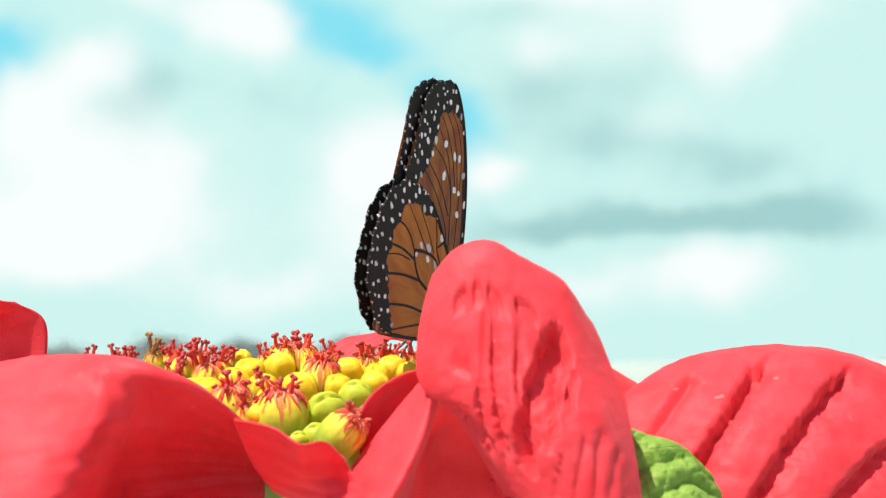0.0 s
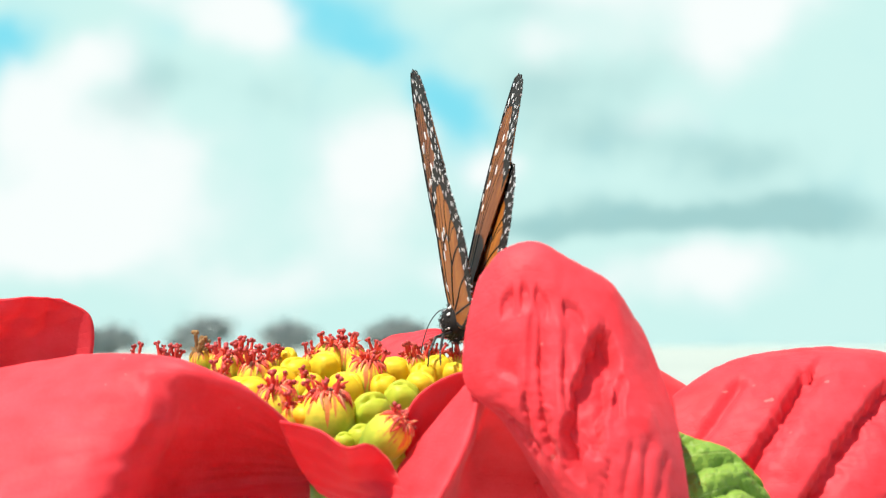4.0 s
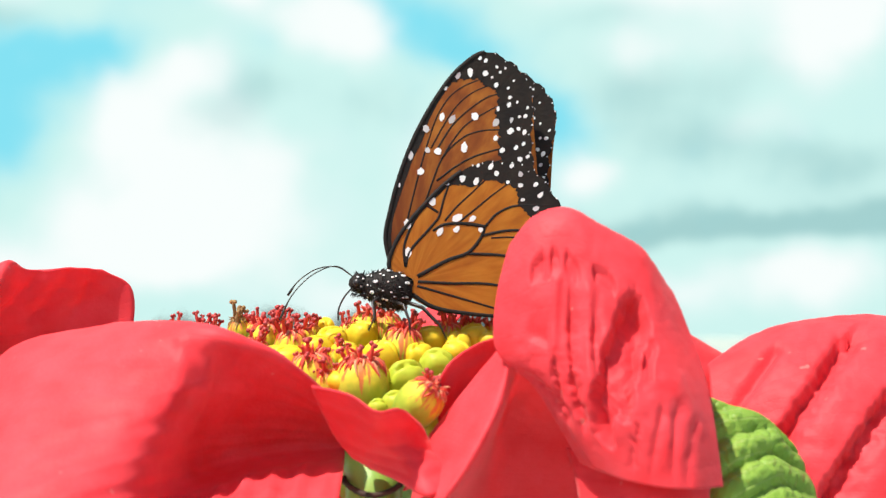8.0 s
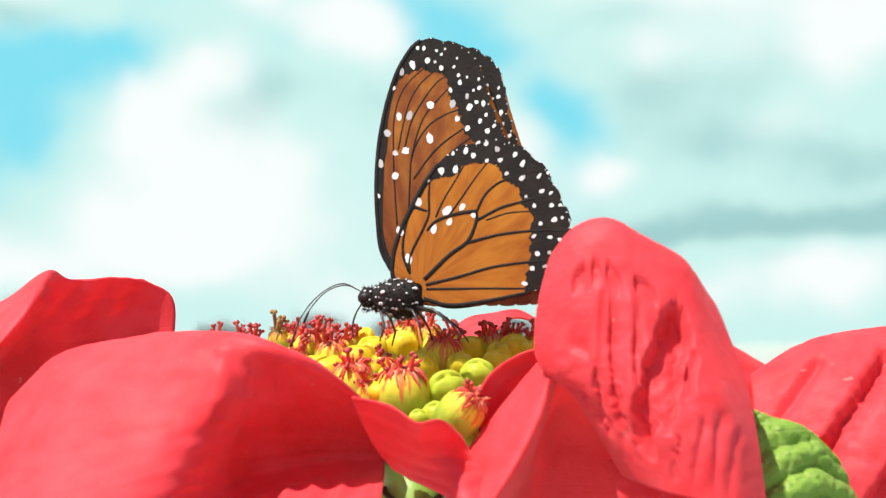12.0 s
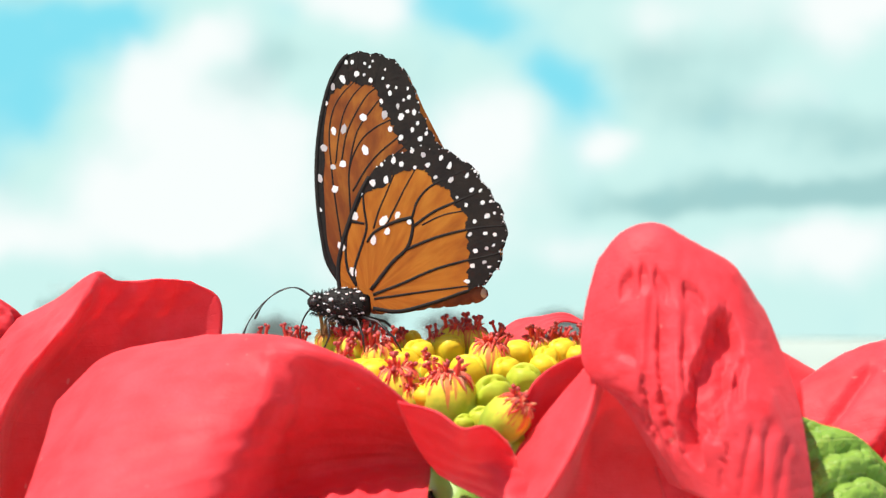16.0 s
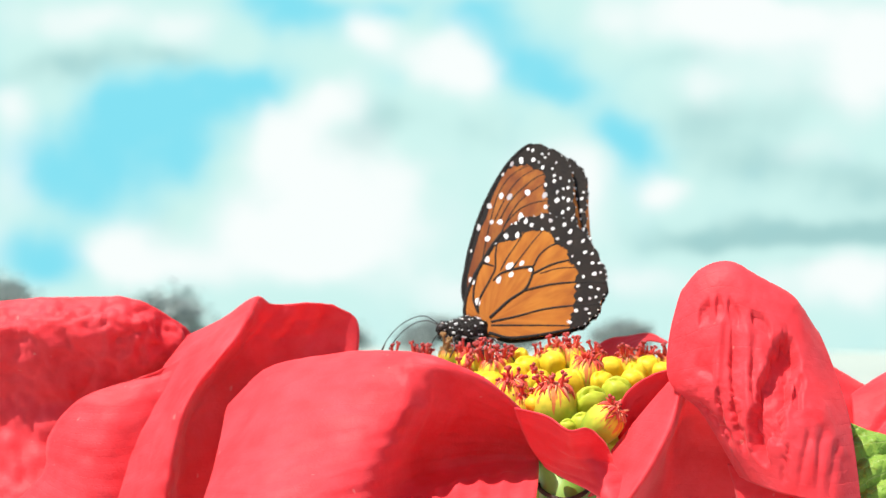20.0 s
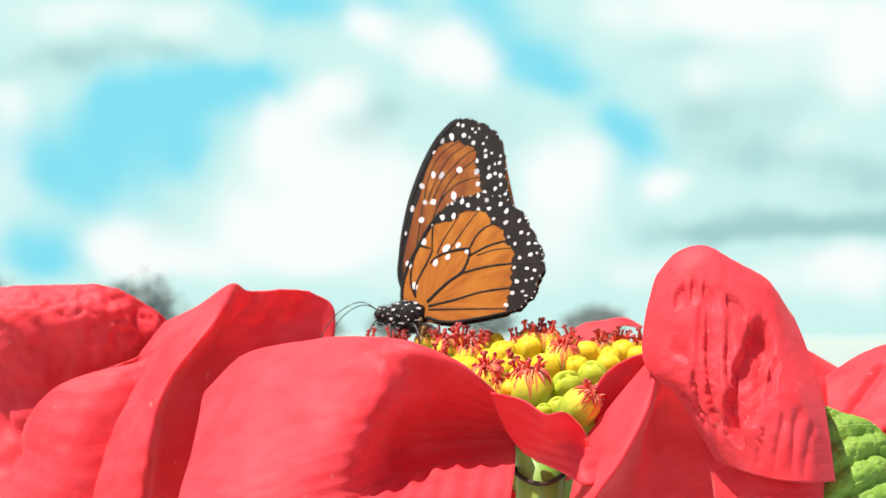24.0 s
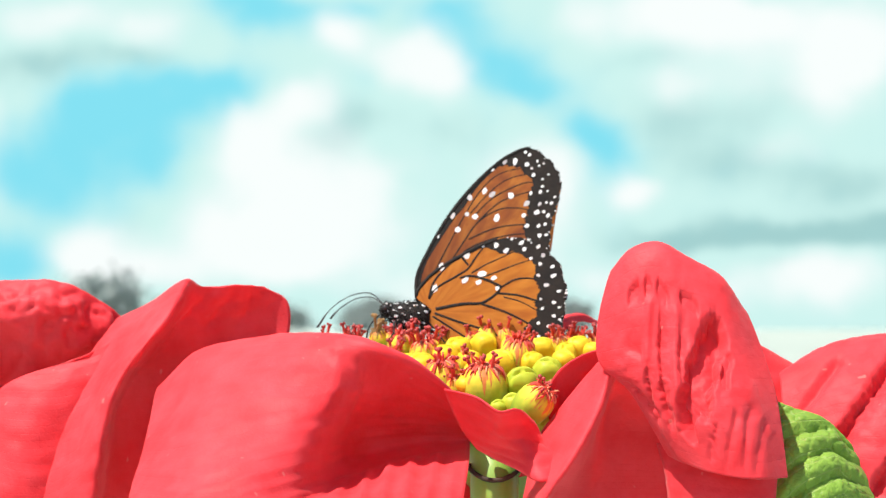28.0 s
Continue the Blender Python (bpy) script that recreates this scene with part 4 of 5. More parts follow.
def scalloped(points, waves, depth, start, end):
    """The outline with shallow bays between two of its shares, as along a wing's outer margin."""
    p = spline(points, 14, closed=True)
    c = p.mean(axis=0)
    n = len(p)
    out = []
    for i, q in enumerate(p):
        w = i / n
        if start < w < end:
            t = (w - start) / (end - start)
            q = q + (q - c) / np.linalg.norm(q - c) * depth * (abs(math.sin(math.pi * waves * t)) - 0.6) + (q - c) / np.linalg.norm(q - c) * 0.12 * math.sin(5 * math.pi * waves * t)
        out.append(q)
    return np.array(out)


FOREWING = dict(
    outline=[(0, 0), (-5.31, 5.1), (-7.01, 11.46), (-7.96, 18.9), (-8.07, 26.33), (-7.01, 34.82), (-5.31, 40.34), (-2.44, 44.27), (3.18, 44.27), (7.22, 42.25), (9.77, 38), (11.25, 33.55), (13.48, 29.3), (15.39, 25.8), (9.55, 15.71), (4.25, 5.1)],
    inner=[(-6.16, 35.67), (-5.31, 37.37), (-3.4, 38.43), (-1.59, 39.28), (0, 38.64), (2.34, 38.43), (3.4, 36.52), (3.82, 34.39), (5.52, 32.06), (6.37, 29.94), (7.64, 27.6), (10.4, 25.8), (12.21, 22.61)],
    scallops=(9, 0.5, 0.44, 0.81),
    border=(0.335, 0.8125),
    edge=(0, 0.4375),
    band=(0, 0.375),
    band_inner=[(-0.21, 0.85), (-3.82, 4.56), (-5.63, 8.81), (-6.26, 13.59), (-6.58, 17.83), (-6.79, 21.55), (-6.58, 24.73), (-6.9, 28.45), (-6.69, 32.17), (-6.05, 36.09)],
    veins=[
        (0.31, [(-2.97, 8.28), (-4.25, 15.71), (-5.31, 23.14), (-5.84, 30.04), (-5.1, 34.29), (-3.61, 36.94), (-1.59, 39.07)]),
        (0.28, [(-4.56, 24.2), (-4.03, 29.51), (-3.18, 33.55), (-1.59, 36.62), (0.85, 39.28), (3.18, 42.25)]),
        (0.31, [(-3.5, 24.2), (-2.65, 29.51), (-1.06, 33.23), (1.27, 36.94), (3.18, 38.54), (5.84, 41.72)]),
        (0.31, [(-2.02, 23.14), (-1.38, 27.39), (-0.42, 30.57), (1.7, 33.76), (4.03, 36.62), (7.43, 40.13)]),
        (0.34, [(-0.42, 1.38), (-1.27, 10.4), (-1.91, 18.9), (-2.02, 22.61), (-1.38, 25.48), (0.53, 28.98), (3.18, 31.1), (5.73, 32.38), (9.77, 35.35)]),
        (0.34, [(-1.27, 19.11), (1.06, 23.14), (3.18, 25.8), (6.9, 28.98), (8.7, 30.36), (12.21, 31.63)]),
        (0.34, [(-0.42, 1.38), (-0.64, 11.46), (-0.21, 16.77), (2.12, 21.02), (4.78, 24.2), (8.49, 27.39), (12.74, 28.98)]),
    ],
    spots=[
        (-2.87, 42.89, 0.53), (-1.7, 42.99, 0.53), (0.64, 42.68, 0.42), (1.59, 42.04, 0.42), (2.12, 43.1, 0.32), (-3.5, 39.81, 0.96),
        (-0.85, 40.76, 0.74), (0.53, 40.55, 0.42), (-5.31, 38.32, 0.74), (1.8, 39.6, 0.64), (4.03, 39.92, 0.42), (4.46, 41.51, 0.32),
        (4.99, 38.43, 0.53), (5.41, 37.15, 0.64), (3.82, 35.67, 0.53), (-6.48, 35.35, 0.64), (6.9, 34.82, 0.64), (4.46, 33.23, 0.96),
        (7.54, 32.8, 0.85), (0.53, 32.7, 1.06), (8.7, 33.76, 0.53), (9.98, 33.65, 0.74), (8.92, 36.41, 0.53), (8.7, 38, 0.42),
        (6.58, 38.22, 0.42), (-4.99, 30.25, 0.85), (-3.18, 30.57, 0.96), (5.52, 30.47, 0.74), (9.66, 30.47, 0.64), (7.54, 28.98, 0.74),
        (11.15, 28.77, 0.74), (10.62, 31.63, 0.53), (12.21, 29.72, 0.53), (-6.79, 27.18, 0.96), (0.96, 26.54, 1.06), (9.66, 26.33, 0.64),
        (11.68, 25.8, 0.53), (-4.99, 23.57, 0.74), (-3.18, 24.2, 1.06), (-7.43, 21.55, 0.96), (-4.56, 19.43, 0.96), (-7.32, 15.71, 0.53),
        (7.96, 35.88, 0.42),
    ],
)

HINDWING = dict(
    outline=[(0, 0), (-4.78, 0.21), (-5.73, 4.46), (-5.1, 9.24), (-3.72, 14.01), (-1.91, 18.79), (1.06, 23.57), (5.31, 26.22), (10.08, 27.28), (14.86, 26.01), (18.9, 23.04), (21.23, 19.64), (23.35, 16.67), (24.63, 12.95), (23.99, 7.64), (22.29, 3.93), (18.58, 1.27), (11.68, -1.38), (5.31, -3.08), (0.85, -2.65)],
    inner=[(-1.49, 18.15), (0, 19.21), (2.76, 19.96), (4.14, 21.97), (7.22, 22.93), (10.19, 22.72), (11.68, 20.49), (14.33, 19.43), (15.5, 16.67), (17.3, 15.39), (17.73, 11.89), (17.94, 9.66), (18.37, 6.37), (18.05, 3.93), (18.26, 1.38)],
    scallops=(9, 0.6, 0.3, 0.8),
    border=(0.25, 0.8),
    edge=(0.05, 0.28),
    veins=[
        (0.37, [(-2.34, 1.59), (-2.76, 4.35), (-1.17, 10.08), (-0.64, 12.42), (-1.17, 15.61), (-1.49, 18.58)]),
        (0.49, [(0.42, 0.96), (4.25, 6.05), (6.9, 8.7), (7.75, 11.36), (7.86, 13.48), (7.43, 14.33)]),
        (0.46, [(7.86, 14.33), (5.31, 13.69), (2.65, 12.63), (0.64, 11.36), (-0.53, 9.66)]),
        (0.27, [(0.64, 12.21), (1.59, 15.61), (2.76, 18.47), (3.93, 21.44)]),
        (0.27, [(3.18, 13.27), (5.1, 17.2), (6.37, 19.85), (7.75, 22.4)]),
        (0.33, [(7.75, 14.44), (8.6, 17.2), (10.4, 19.53), (12.21, 20.7), (15.39, 22.19), (17.62, 23.25)]),
        (0.37, [(8.07, 12.74), (11.68, 15.39), (14.86, 16.88), (18.26, 18.37), (20.59, 19.43)]),
        (0.24, [(9.55, 12.95), (13.27, 14.76), (16.99, 15.61), (21.44, 16.77)]),
        (0.39, [(6.9, 8.49), (9.55, 9.66), (12.21, 10.72), (15.92, 11.78), (20.17, 12.63), (23.14, 12.95)]),
        (0.39, [(0.85, 0.11), (6.37, 2.34), (11.68, 4.78), (16.45, 6.26), (21.87, 7.54)]),
        (0.32, [(1.06, -0.64), (6.37, 0.21), (11.68, 1.06), (17.52, 1.91)]),
        (0.37, [(-2.55, 2.02), (-4.03, 4.78), (-4.46, 8.17), (-4.25, 11.15), (-3.4, 13.69)]),
        (0.39, [(-3.72, 13.48), (-2.34, 13.27), (-1.06, 13.06)]),
        (0.50, [(0.85, -2.4), (5.31, -2.85), (11.68, -1.2), (17.5, 0.9)]),
    ],
    spots=[
        (-2.87, 14.44, 1.17), (-5.2, 8.7, 1.06), (-2.97, 4.25, 1.06), (2.44, 13.69, 1.27), (5.1, 14.76, 0.85), (7.22, 13.48, 0.74),
        (3.18, 11.68, 0.85), (0.74, 9.98, 0.96), (0.32, 20.59, 0.96), (2.76, 21.13, 0.85), (-1.8, 18.58, 0.53), (1.91, 23.89, 0.53),
        (4.03, 24.73, 0.74), (5.52, 23.99, 0.74), (7.43, 26.43, 0.64), (9.55, 25.8, 0.74), (8.07, 23.46, 0.53), (10.4, 23.89, 0.64),
        (11.89, 21.66, 0.53), (12.85, 25.27, 0.64), (14.44, 23.78, 0.74), (14.65, 21.23, 0.74), (15.92, 18.05, 0.42), (17.62, 21.97, 0.64),
        (18.58, 19.43, 0.64), (17.62, 16.67, 0.53), (19.11, 22.82, 0.53), (20.59, 17.2, 0.64), (19.21, 13.69, 0.64), (21.44, 14.76, 0.74),
        (18.37, 11.36, 0.53), (21.23, 11.57, 0.53), (22.82, 15.29, 0.42), (22.93, 11.36, 0.53), (19.43, 8.39, 0.74), (21.55, 8.92, 0.53),
        (22.72, 9.45, 0.42), (19, 5.73, 0.64), (21.13, 6.37, 0.53), (21.97, 5.52, 0.42), (18.05, 2.87, 0.64), (20.17, 19.32, 0.42),
        (22.08, 17.41, 0.42),
    ],
)


def build_wing(name, shape, paint, parent, side, label):
    """A wing in its own plane with its root at the origin: membrane, dark border, veins and white spots."""
    outline = scalloped(shape["outline"], *shape["scallops"])
    wing = part(name, flat_plate(outline, 0.10), paint, parent, label, smooth=False)
    n = len(outline)
    a, b = (int(round(q * n)) for q in shape["border"])
    outer = outline[a:b + 1]
    inner = spline(shape["inner"], 10)
    inner = inner + np.array([[0.22 * math.sin(2.1 * k) + 0.25 * math.sin(0.83 * k), 0.22 * math.cos(1.7 * k)] for k in range(len(inner))]) * np.minimum(1, np.minimum(np.arange(len(inner)), np.arange(len(inner))[::-1]) / 4)[:, None]
    v, f = strip_plate(outer * 1.002, inner, 0.18)
    link_mesh("border", v, f, MAT["margin"], wing, "black wing border", smooth=False)
    if "band" in shape:
        c, d = (int(round(q * n)) for q in shape["band"])
        v, f = strip_plate(outline[c:d + 1], spline(shape["band_inner"], 8), 0.17)
        link_mesh("front_band", v, f, MAT["black"], wing, "black front margin", smooth=False)
    edge = outline[[i % n for i in range(int(shape["edge"][0] * n), int(shape["edge"][1] * n) + 1)]]
    v, f = tube_mesh([(x / 1000, 0, z / 1000) for x, z in edge], 0.00042, 6, 0.6)
    link_mesh("front_edge", v, f, MAT["black"], wing)
    outer_half = outline[a:b + 1]
    for line in shape["veins"]:
        width = line[0] * (0.72 if "band" in shape else 0.9)
        path = spline(line[1], 6)
        # the vein runs on through the dark border to the margin
        run = path[-1] - path[-3]
        ahead = outer_half - path[-1]
        far = np.linalg.norm(ahead, axis=1)
        facing = (ahead @ run) / (far * np.linalg.norm(run) + 1e-9)
        k = int(np.argmax(np.where(far < 9.0, facing, -1)))
        if far[k] < 9.0 and facing[k] > 0.9 and far[k] > 0.6:
            path = np.concatenate([path, [path[-1] + ahead[k] * q for q in (0.33, 0.66, 0.97)]])
        m = len(path)
        v, f = tube_mesh([(x / 1000, 0, z / 1000) for x, z in path], [width / 1000 * (1 - 0.3 * i / m) for i in range(m)], 6, 0.5)
        link_mesh("vein", v, f, MAT["black"], wing)
    rng = random.Random(len(outline))
    spots = list(shape["spots"])
    rim = int(shape["scallops"][2] * n), int(shape["scallops"][3] * n)
    for i in range(rim[0], rim[1], 5):
        q = outline[i] * 0.997
        spots.append((q[0] + rng.uniform(-0.1, 0.1), q[1] + rng.uniform(-0.1, 0.1), rng.uniform(0.12, 0.26)))
    for x, z, r in spots:
        turn, long = math.atan2(z, x) + rng.uniform(-0.4, 0.4), rng.uniform(1.0, 1.45)
        r *= 0.71
        ring = []
        for k in range(6):
            t = 2 * math.pi * k / 6
            px, pz = r * long * math.cos(t) * rng.uniform(0.75, 1.2), r / long**0.5 * math.sin(t) * rng.uniform(0.75, 1.2)
            ring.append((x + px * math.cos(turn) - pz * math.sin(turn), z + px * math.sin(turn) + pz * math.cos(turn)))
        part("white_spot", flat_plate(ring, 0.26), MAT["white"], wing, smooth=False)
    return wing


def build_butterfly():
    thing = tagged(new("butterfly"), "orange-brown butterfly with black veins and white-spotted borders", "butterfly")
    # thorax
    v, f = lathe([(0.3, -5.0), (2.0, -4.2), (3.0, -2.4), (3.3, 0.0), (3.0, 2.2), (2.5, 3.9), (2.0, 5.2), (1.6, 6.2), (0.4, 6.8)], 18)
    turn = Euler((0, radians(-90), 0)).to_matrix()
    pts = []
    for p in v:
        q = turn @ p
        q.z *= 1.12
        q.x *= 0.84
        q = q * (1 + 0.06 * noise.noise(q * 1.3))
        pts.append(q / 1000)
    thorax = link_mesh("thorax", pts, f, MAT["black"], thing, "furry black thorax dotted with white")
    rng = random.Random(4)
    for k in range(84):
        a, x = 6.28 * ((k * 0.7549) % 1) + rng.uniform(-0.1, 0.1), -5.6 + 9.2 * ((k * 0.5698) % 1)
        r = np.interp(x, [-6.0, -5.0, -3.9, -2.2, 0, 2.4, 3.8], [1.65, 2.05, 2.5, 3.0, 3.3, 3.0, 2.2])
        c = Vector((0.84 * x, r * math.cos(a), 1.12 * r * math.sin(a))) * 1.04
        size = rng.choice((0.24, 0.3, 0.36, 0.44, 0.66))
        face = Vector((0.12 * x, math.cos(a), math.sin(a))).to_track_quat("Z", "Y").to_matrix()
        kv, kf = lathe([(0.05, -0.1), (0.62, -0.1), (0.58, 0.0), (0.3, 0.04), (0.05, 0.05)], 9)
        link_mesh("white_dot", [(c + face @ Vector((q.x * size * 1.25, q.y * size * 0.85, q.z))) / 1000 for q in kv], kf, MAT["dot"], thorax)
    hairs = []
    for k in range(620):
        a, x = rng.uniform(0, 6.28), rng.uniform(-8.6, 3.8)
        r = np.interp(x, [-8.8, -8.2, -7.0, -6.0, -5.0, -3.9, -2.2, 0, 2.4, 3.8], [0.9, 1.6, 1.85, 1.65, 2.0, 2.5, 3.0, 3.3, 3.0, 2.2])
        c = Vector((0.84 * x, r * math.cos(a), 1.12 * r * math.sin(a)))
        d = Vector((rng.uniform(-0.8, 0.4) if x < -5 else rng.uniform(-0.4, 0.9), math.cos(a), math.sin(a))) * rng.uniform(0.3, 0.8)
        hairs.append(tube_mesh([c / 1000, (c + d) / 1000], [0.00009, 0.00002], 4))
    tagged(link_mesh("fur", *merged(hairs), MAT["limb"], thorax), kind="stuff")
    # head
    hv, hf = lathe([(0.3, -1.9), (1.5, -1.3), (1.9, 0.0), (1.6, 1.1), (0.5, 1.9)], 14)
    head = link_mesh("head", [(turn @ q + Vector((-6.0, 0, 0.2))) / 1000 for q in hv], hf, MAT["black"], thing, "small black head with white dots")
    for side in (-1, 1):
        ev, ef = lathe([(0.1, -0.75), (0.62, -0.45), (0.8, 0.0), (0.62, 0.45), (0.1, 0.75)], 12)
        link_mesh("eye", [(q + Vector((-6.4, 1.4 * side, 0.25))) / 1000 for q in ev], ef, MAT["limb"], head, "dark glossy eye")
        for dx, dz in ((-0.5, 1.25), (0.5, 1.1), (0.3, -0.6)):
            kv, kf = lathe([(0.05, -0.2), (0.26, -0.06), (0.26, 0.08), (0.05, 0.2)], 7)
            link_mesh("white_dot", [(q + Vector((-5.9 + dx, 1.55 * side, 0.2 + dz * 0.85))) / 1000 for q in kv], kf, MAT["dot"], head)
        # antenna: thin and bowed, with a club
        path = spline([(-7.2, 0.5 * side, 1.2), (-10.4, 1.6 * side, 2.6), (-14.2, 3.2 * side, 1.2 + 0.6 * side), (-17.4, 4.4 * side, -2.4 + 1.4 * side), (-18.9, 4.8 * side, -6.2 + 2.4 * side)], 7)
        m = len(path)
        rad = [0.11 if i < m * 0.78 else 0.11 + 0.13 * math.sin(math.pi * (i / m - 0.78) / 0.26) for i in range(m)]
        av, af = tube_mesh([q / 1000 for q in path], [r / 1000 for r in rad], 7)
        link_mesh("antenna", av, af, MAT["limb"], thing, "thin black clubbed antenna")
    pv, pf = tube_mesh(spline([(-7.2, 0, -0.8), (-8.3, 0, -2.6), (-9.0, 0.2, -5.0), (-8.8, 0.3, -7.0)], 6) / 1000, 0.00016, 6)
    link_mesh("proboscis", pv, pf, MAT["limb"], thing)
    # abdomen, in rings
    prof = []
    for i in range(46):
        w = i / 45
        r = np.interp(w, [0, 0.1, 0.35, 0.7, 0.92, 1.0], [1.6, 2.2, 2.7, 2.5, 1.8, 0.7]) - 0.24 * (abs(math.sin(math.pi * 8 * w)) < 0.3)
        prof.append((r, w * 22.0))
    bv, bf = lathe(prof, 16)
    back = Euler((0, radians(90), 0)).to_matrix()
    abdomen = link_mesh("abdomen", [(Matrix.Diagonal((1, 0.40, 1)) @ (back @ q) + Vector((0, 0, 0.8 * math.sin(q.z / 22.0 * 3.1)))) / 1000 for q in bv], bf, MAT["body"], thing, "ringed rust-brown abdomen")
    abdomen.matrix_basis = pose(0.0036, 0, 0.0004)
    tv, tf = lathe([(0.2, -0.9), (1.0, -0.7), (1.1, -0.2), (0.8, 0.25), (0.2, 0.45)], 12)
    link_mesh("abdomen_tip", [(Matrix.Diagonal((1, 0.6, 1)) @ (back @ q) + Vector((21.4, 0, 0.1))) / 1000 for q in tv], tf, MAT["tail"], abdomen, "pale tan tail tip")
    # legs
    for side in (-1, 1):
        for pts in (((-1.8, 1.6, -1.6), (-3.0, 4.4, -2.9), (-2.2, 5.6, -5.6), (-2.9, 6.2, -8.0)),
                    ((0.4, 1.6, -1.9), (2.6, 4.6, -2.6), (4.0, 6.0, -5.2), (4.6, 6.4, -8.0)),
                    ((2.0, 1.5, -1.7), (6.0, 3.8, -2.4), (9.4, 4.8, -5.0), (11.2, 5.0, -7.6))):
            path = [Vector((x, y * side, z)) / 1000 for x, y, z in pts]
            lv, lf = tube_mesh(path, [0.00034, 0.00028, 0.00020, 0.00013], 7)
            link_mesh("leg", lv, lf, MAT["limb"], thing, "jointed black leg")
    wings = {}
    for side, word in ((-1, "near"), (1, "far")):
        wings[("fore", side)] = build_wing("forewing", FOREWING, MAT["forewing"], thing, side, "rust-brown forewing with white spots")
        wings[("hind", side)] = build_wing("hindwing", HINDWING, MAT["hindwing"], thing, side, "orange hindwing with black veins")
    return thing, wings, abdomen


butterfly, WINGS, abdomen = build_butterfly()


# ---- flying insects ----
def build_insect():
    thing = tagged(new("bee"), "small brown bee flying past", "bee")
    v, f = lathe([(0.1, -3.5), (1.1, -2.6), (1.5, -1.2), (0.9, -0.1), (1.4, 0.9), (1.3, 2.0), (0.8, 2.5), (0.95, 3.2), (0.3, 3.9)], 12)
    turn = Euler((0, radians(90), 0)).to_matrix()
    link_mesh("insect_body", [(turn @ q) / 1000 for q in v], f, MAT["bee"], thing)
    for side in (-1, 1):
        bm = flat_plate([(0, 0), (-1.5, 1.2), (-3.6, 2.0), (-4.6, 1.5), (-4.0, 0.6), (-1.8, 0.0)], 0.06)
        wing = part("insect_wing", bm, MAT["film_wing"], thing, "clear veined wing", smooth=False)
        wing.matrix_basis = pose(0.0008, 0.0006 * side, 0.001, -55 * side, 0, 0)
    return thing


insect = build_insect()

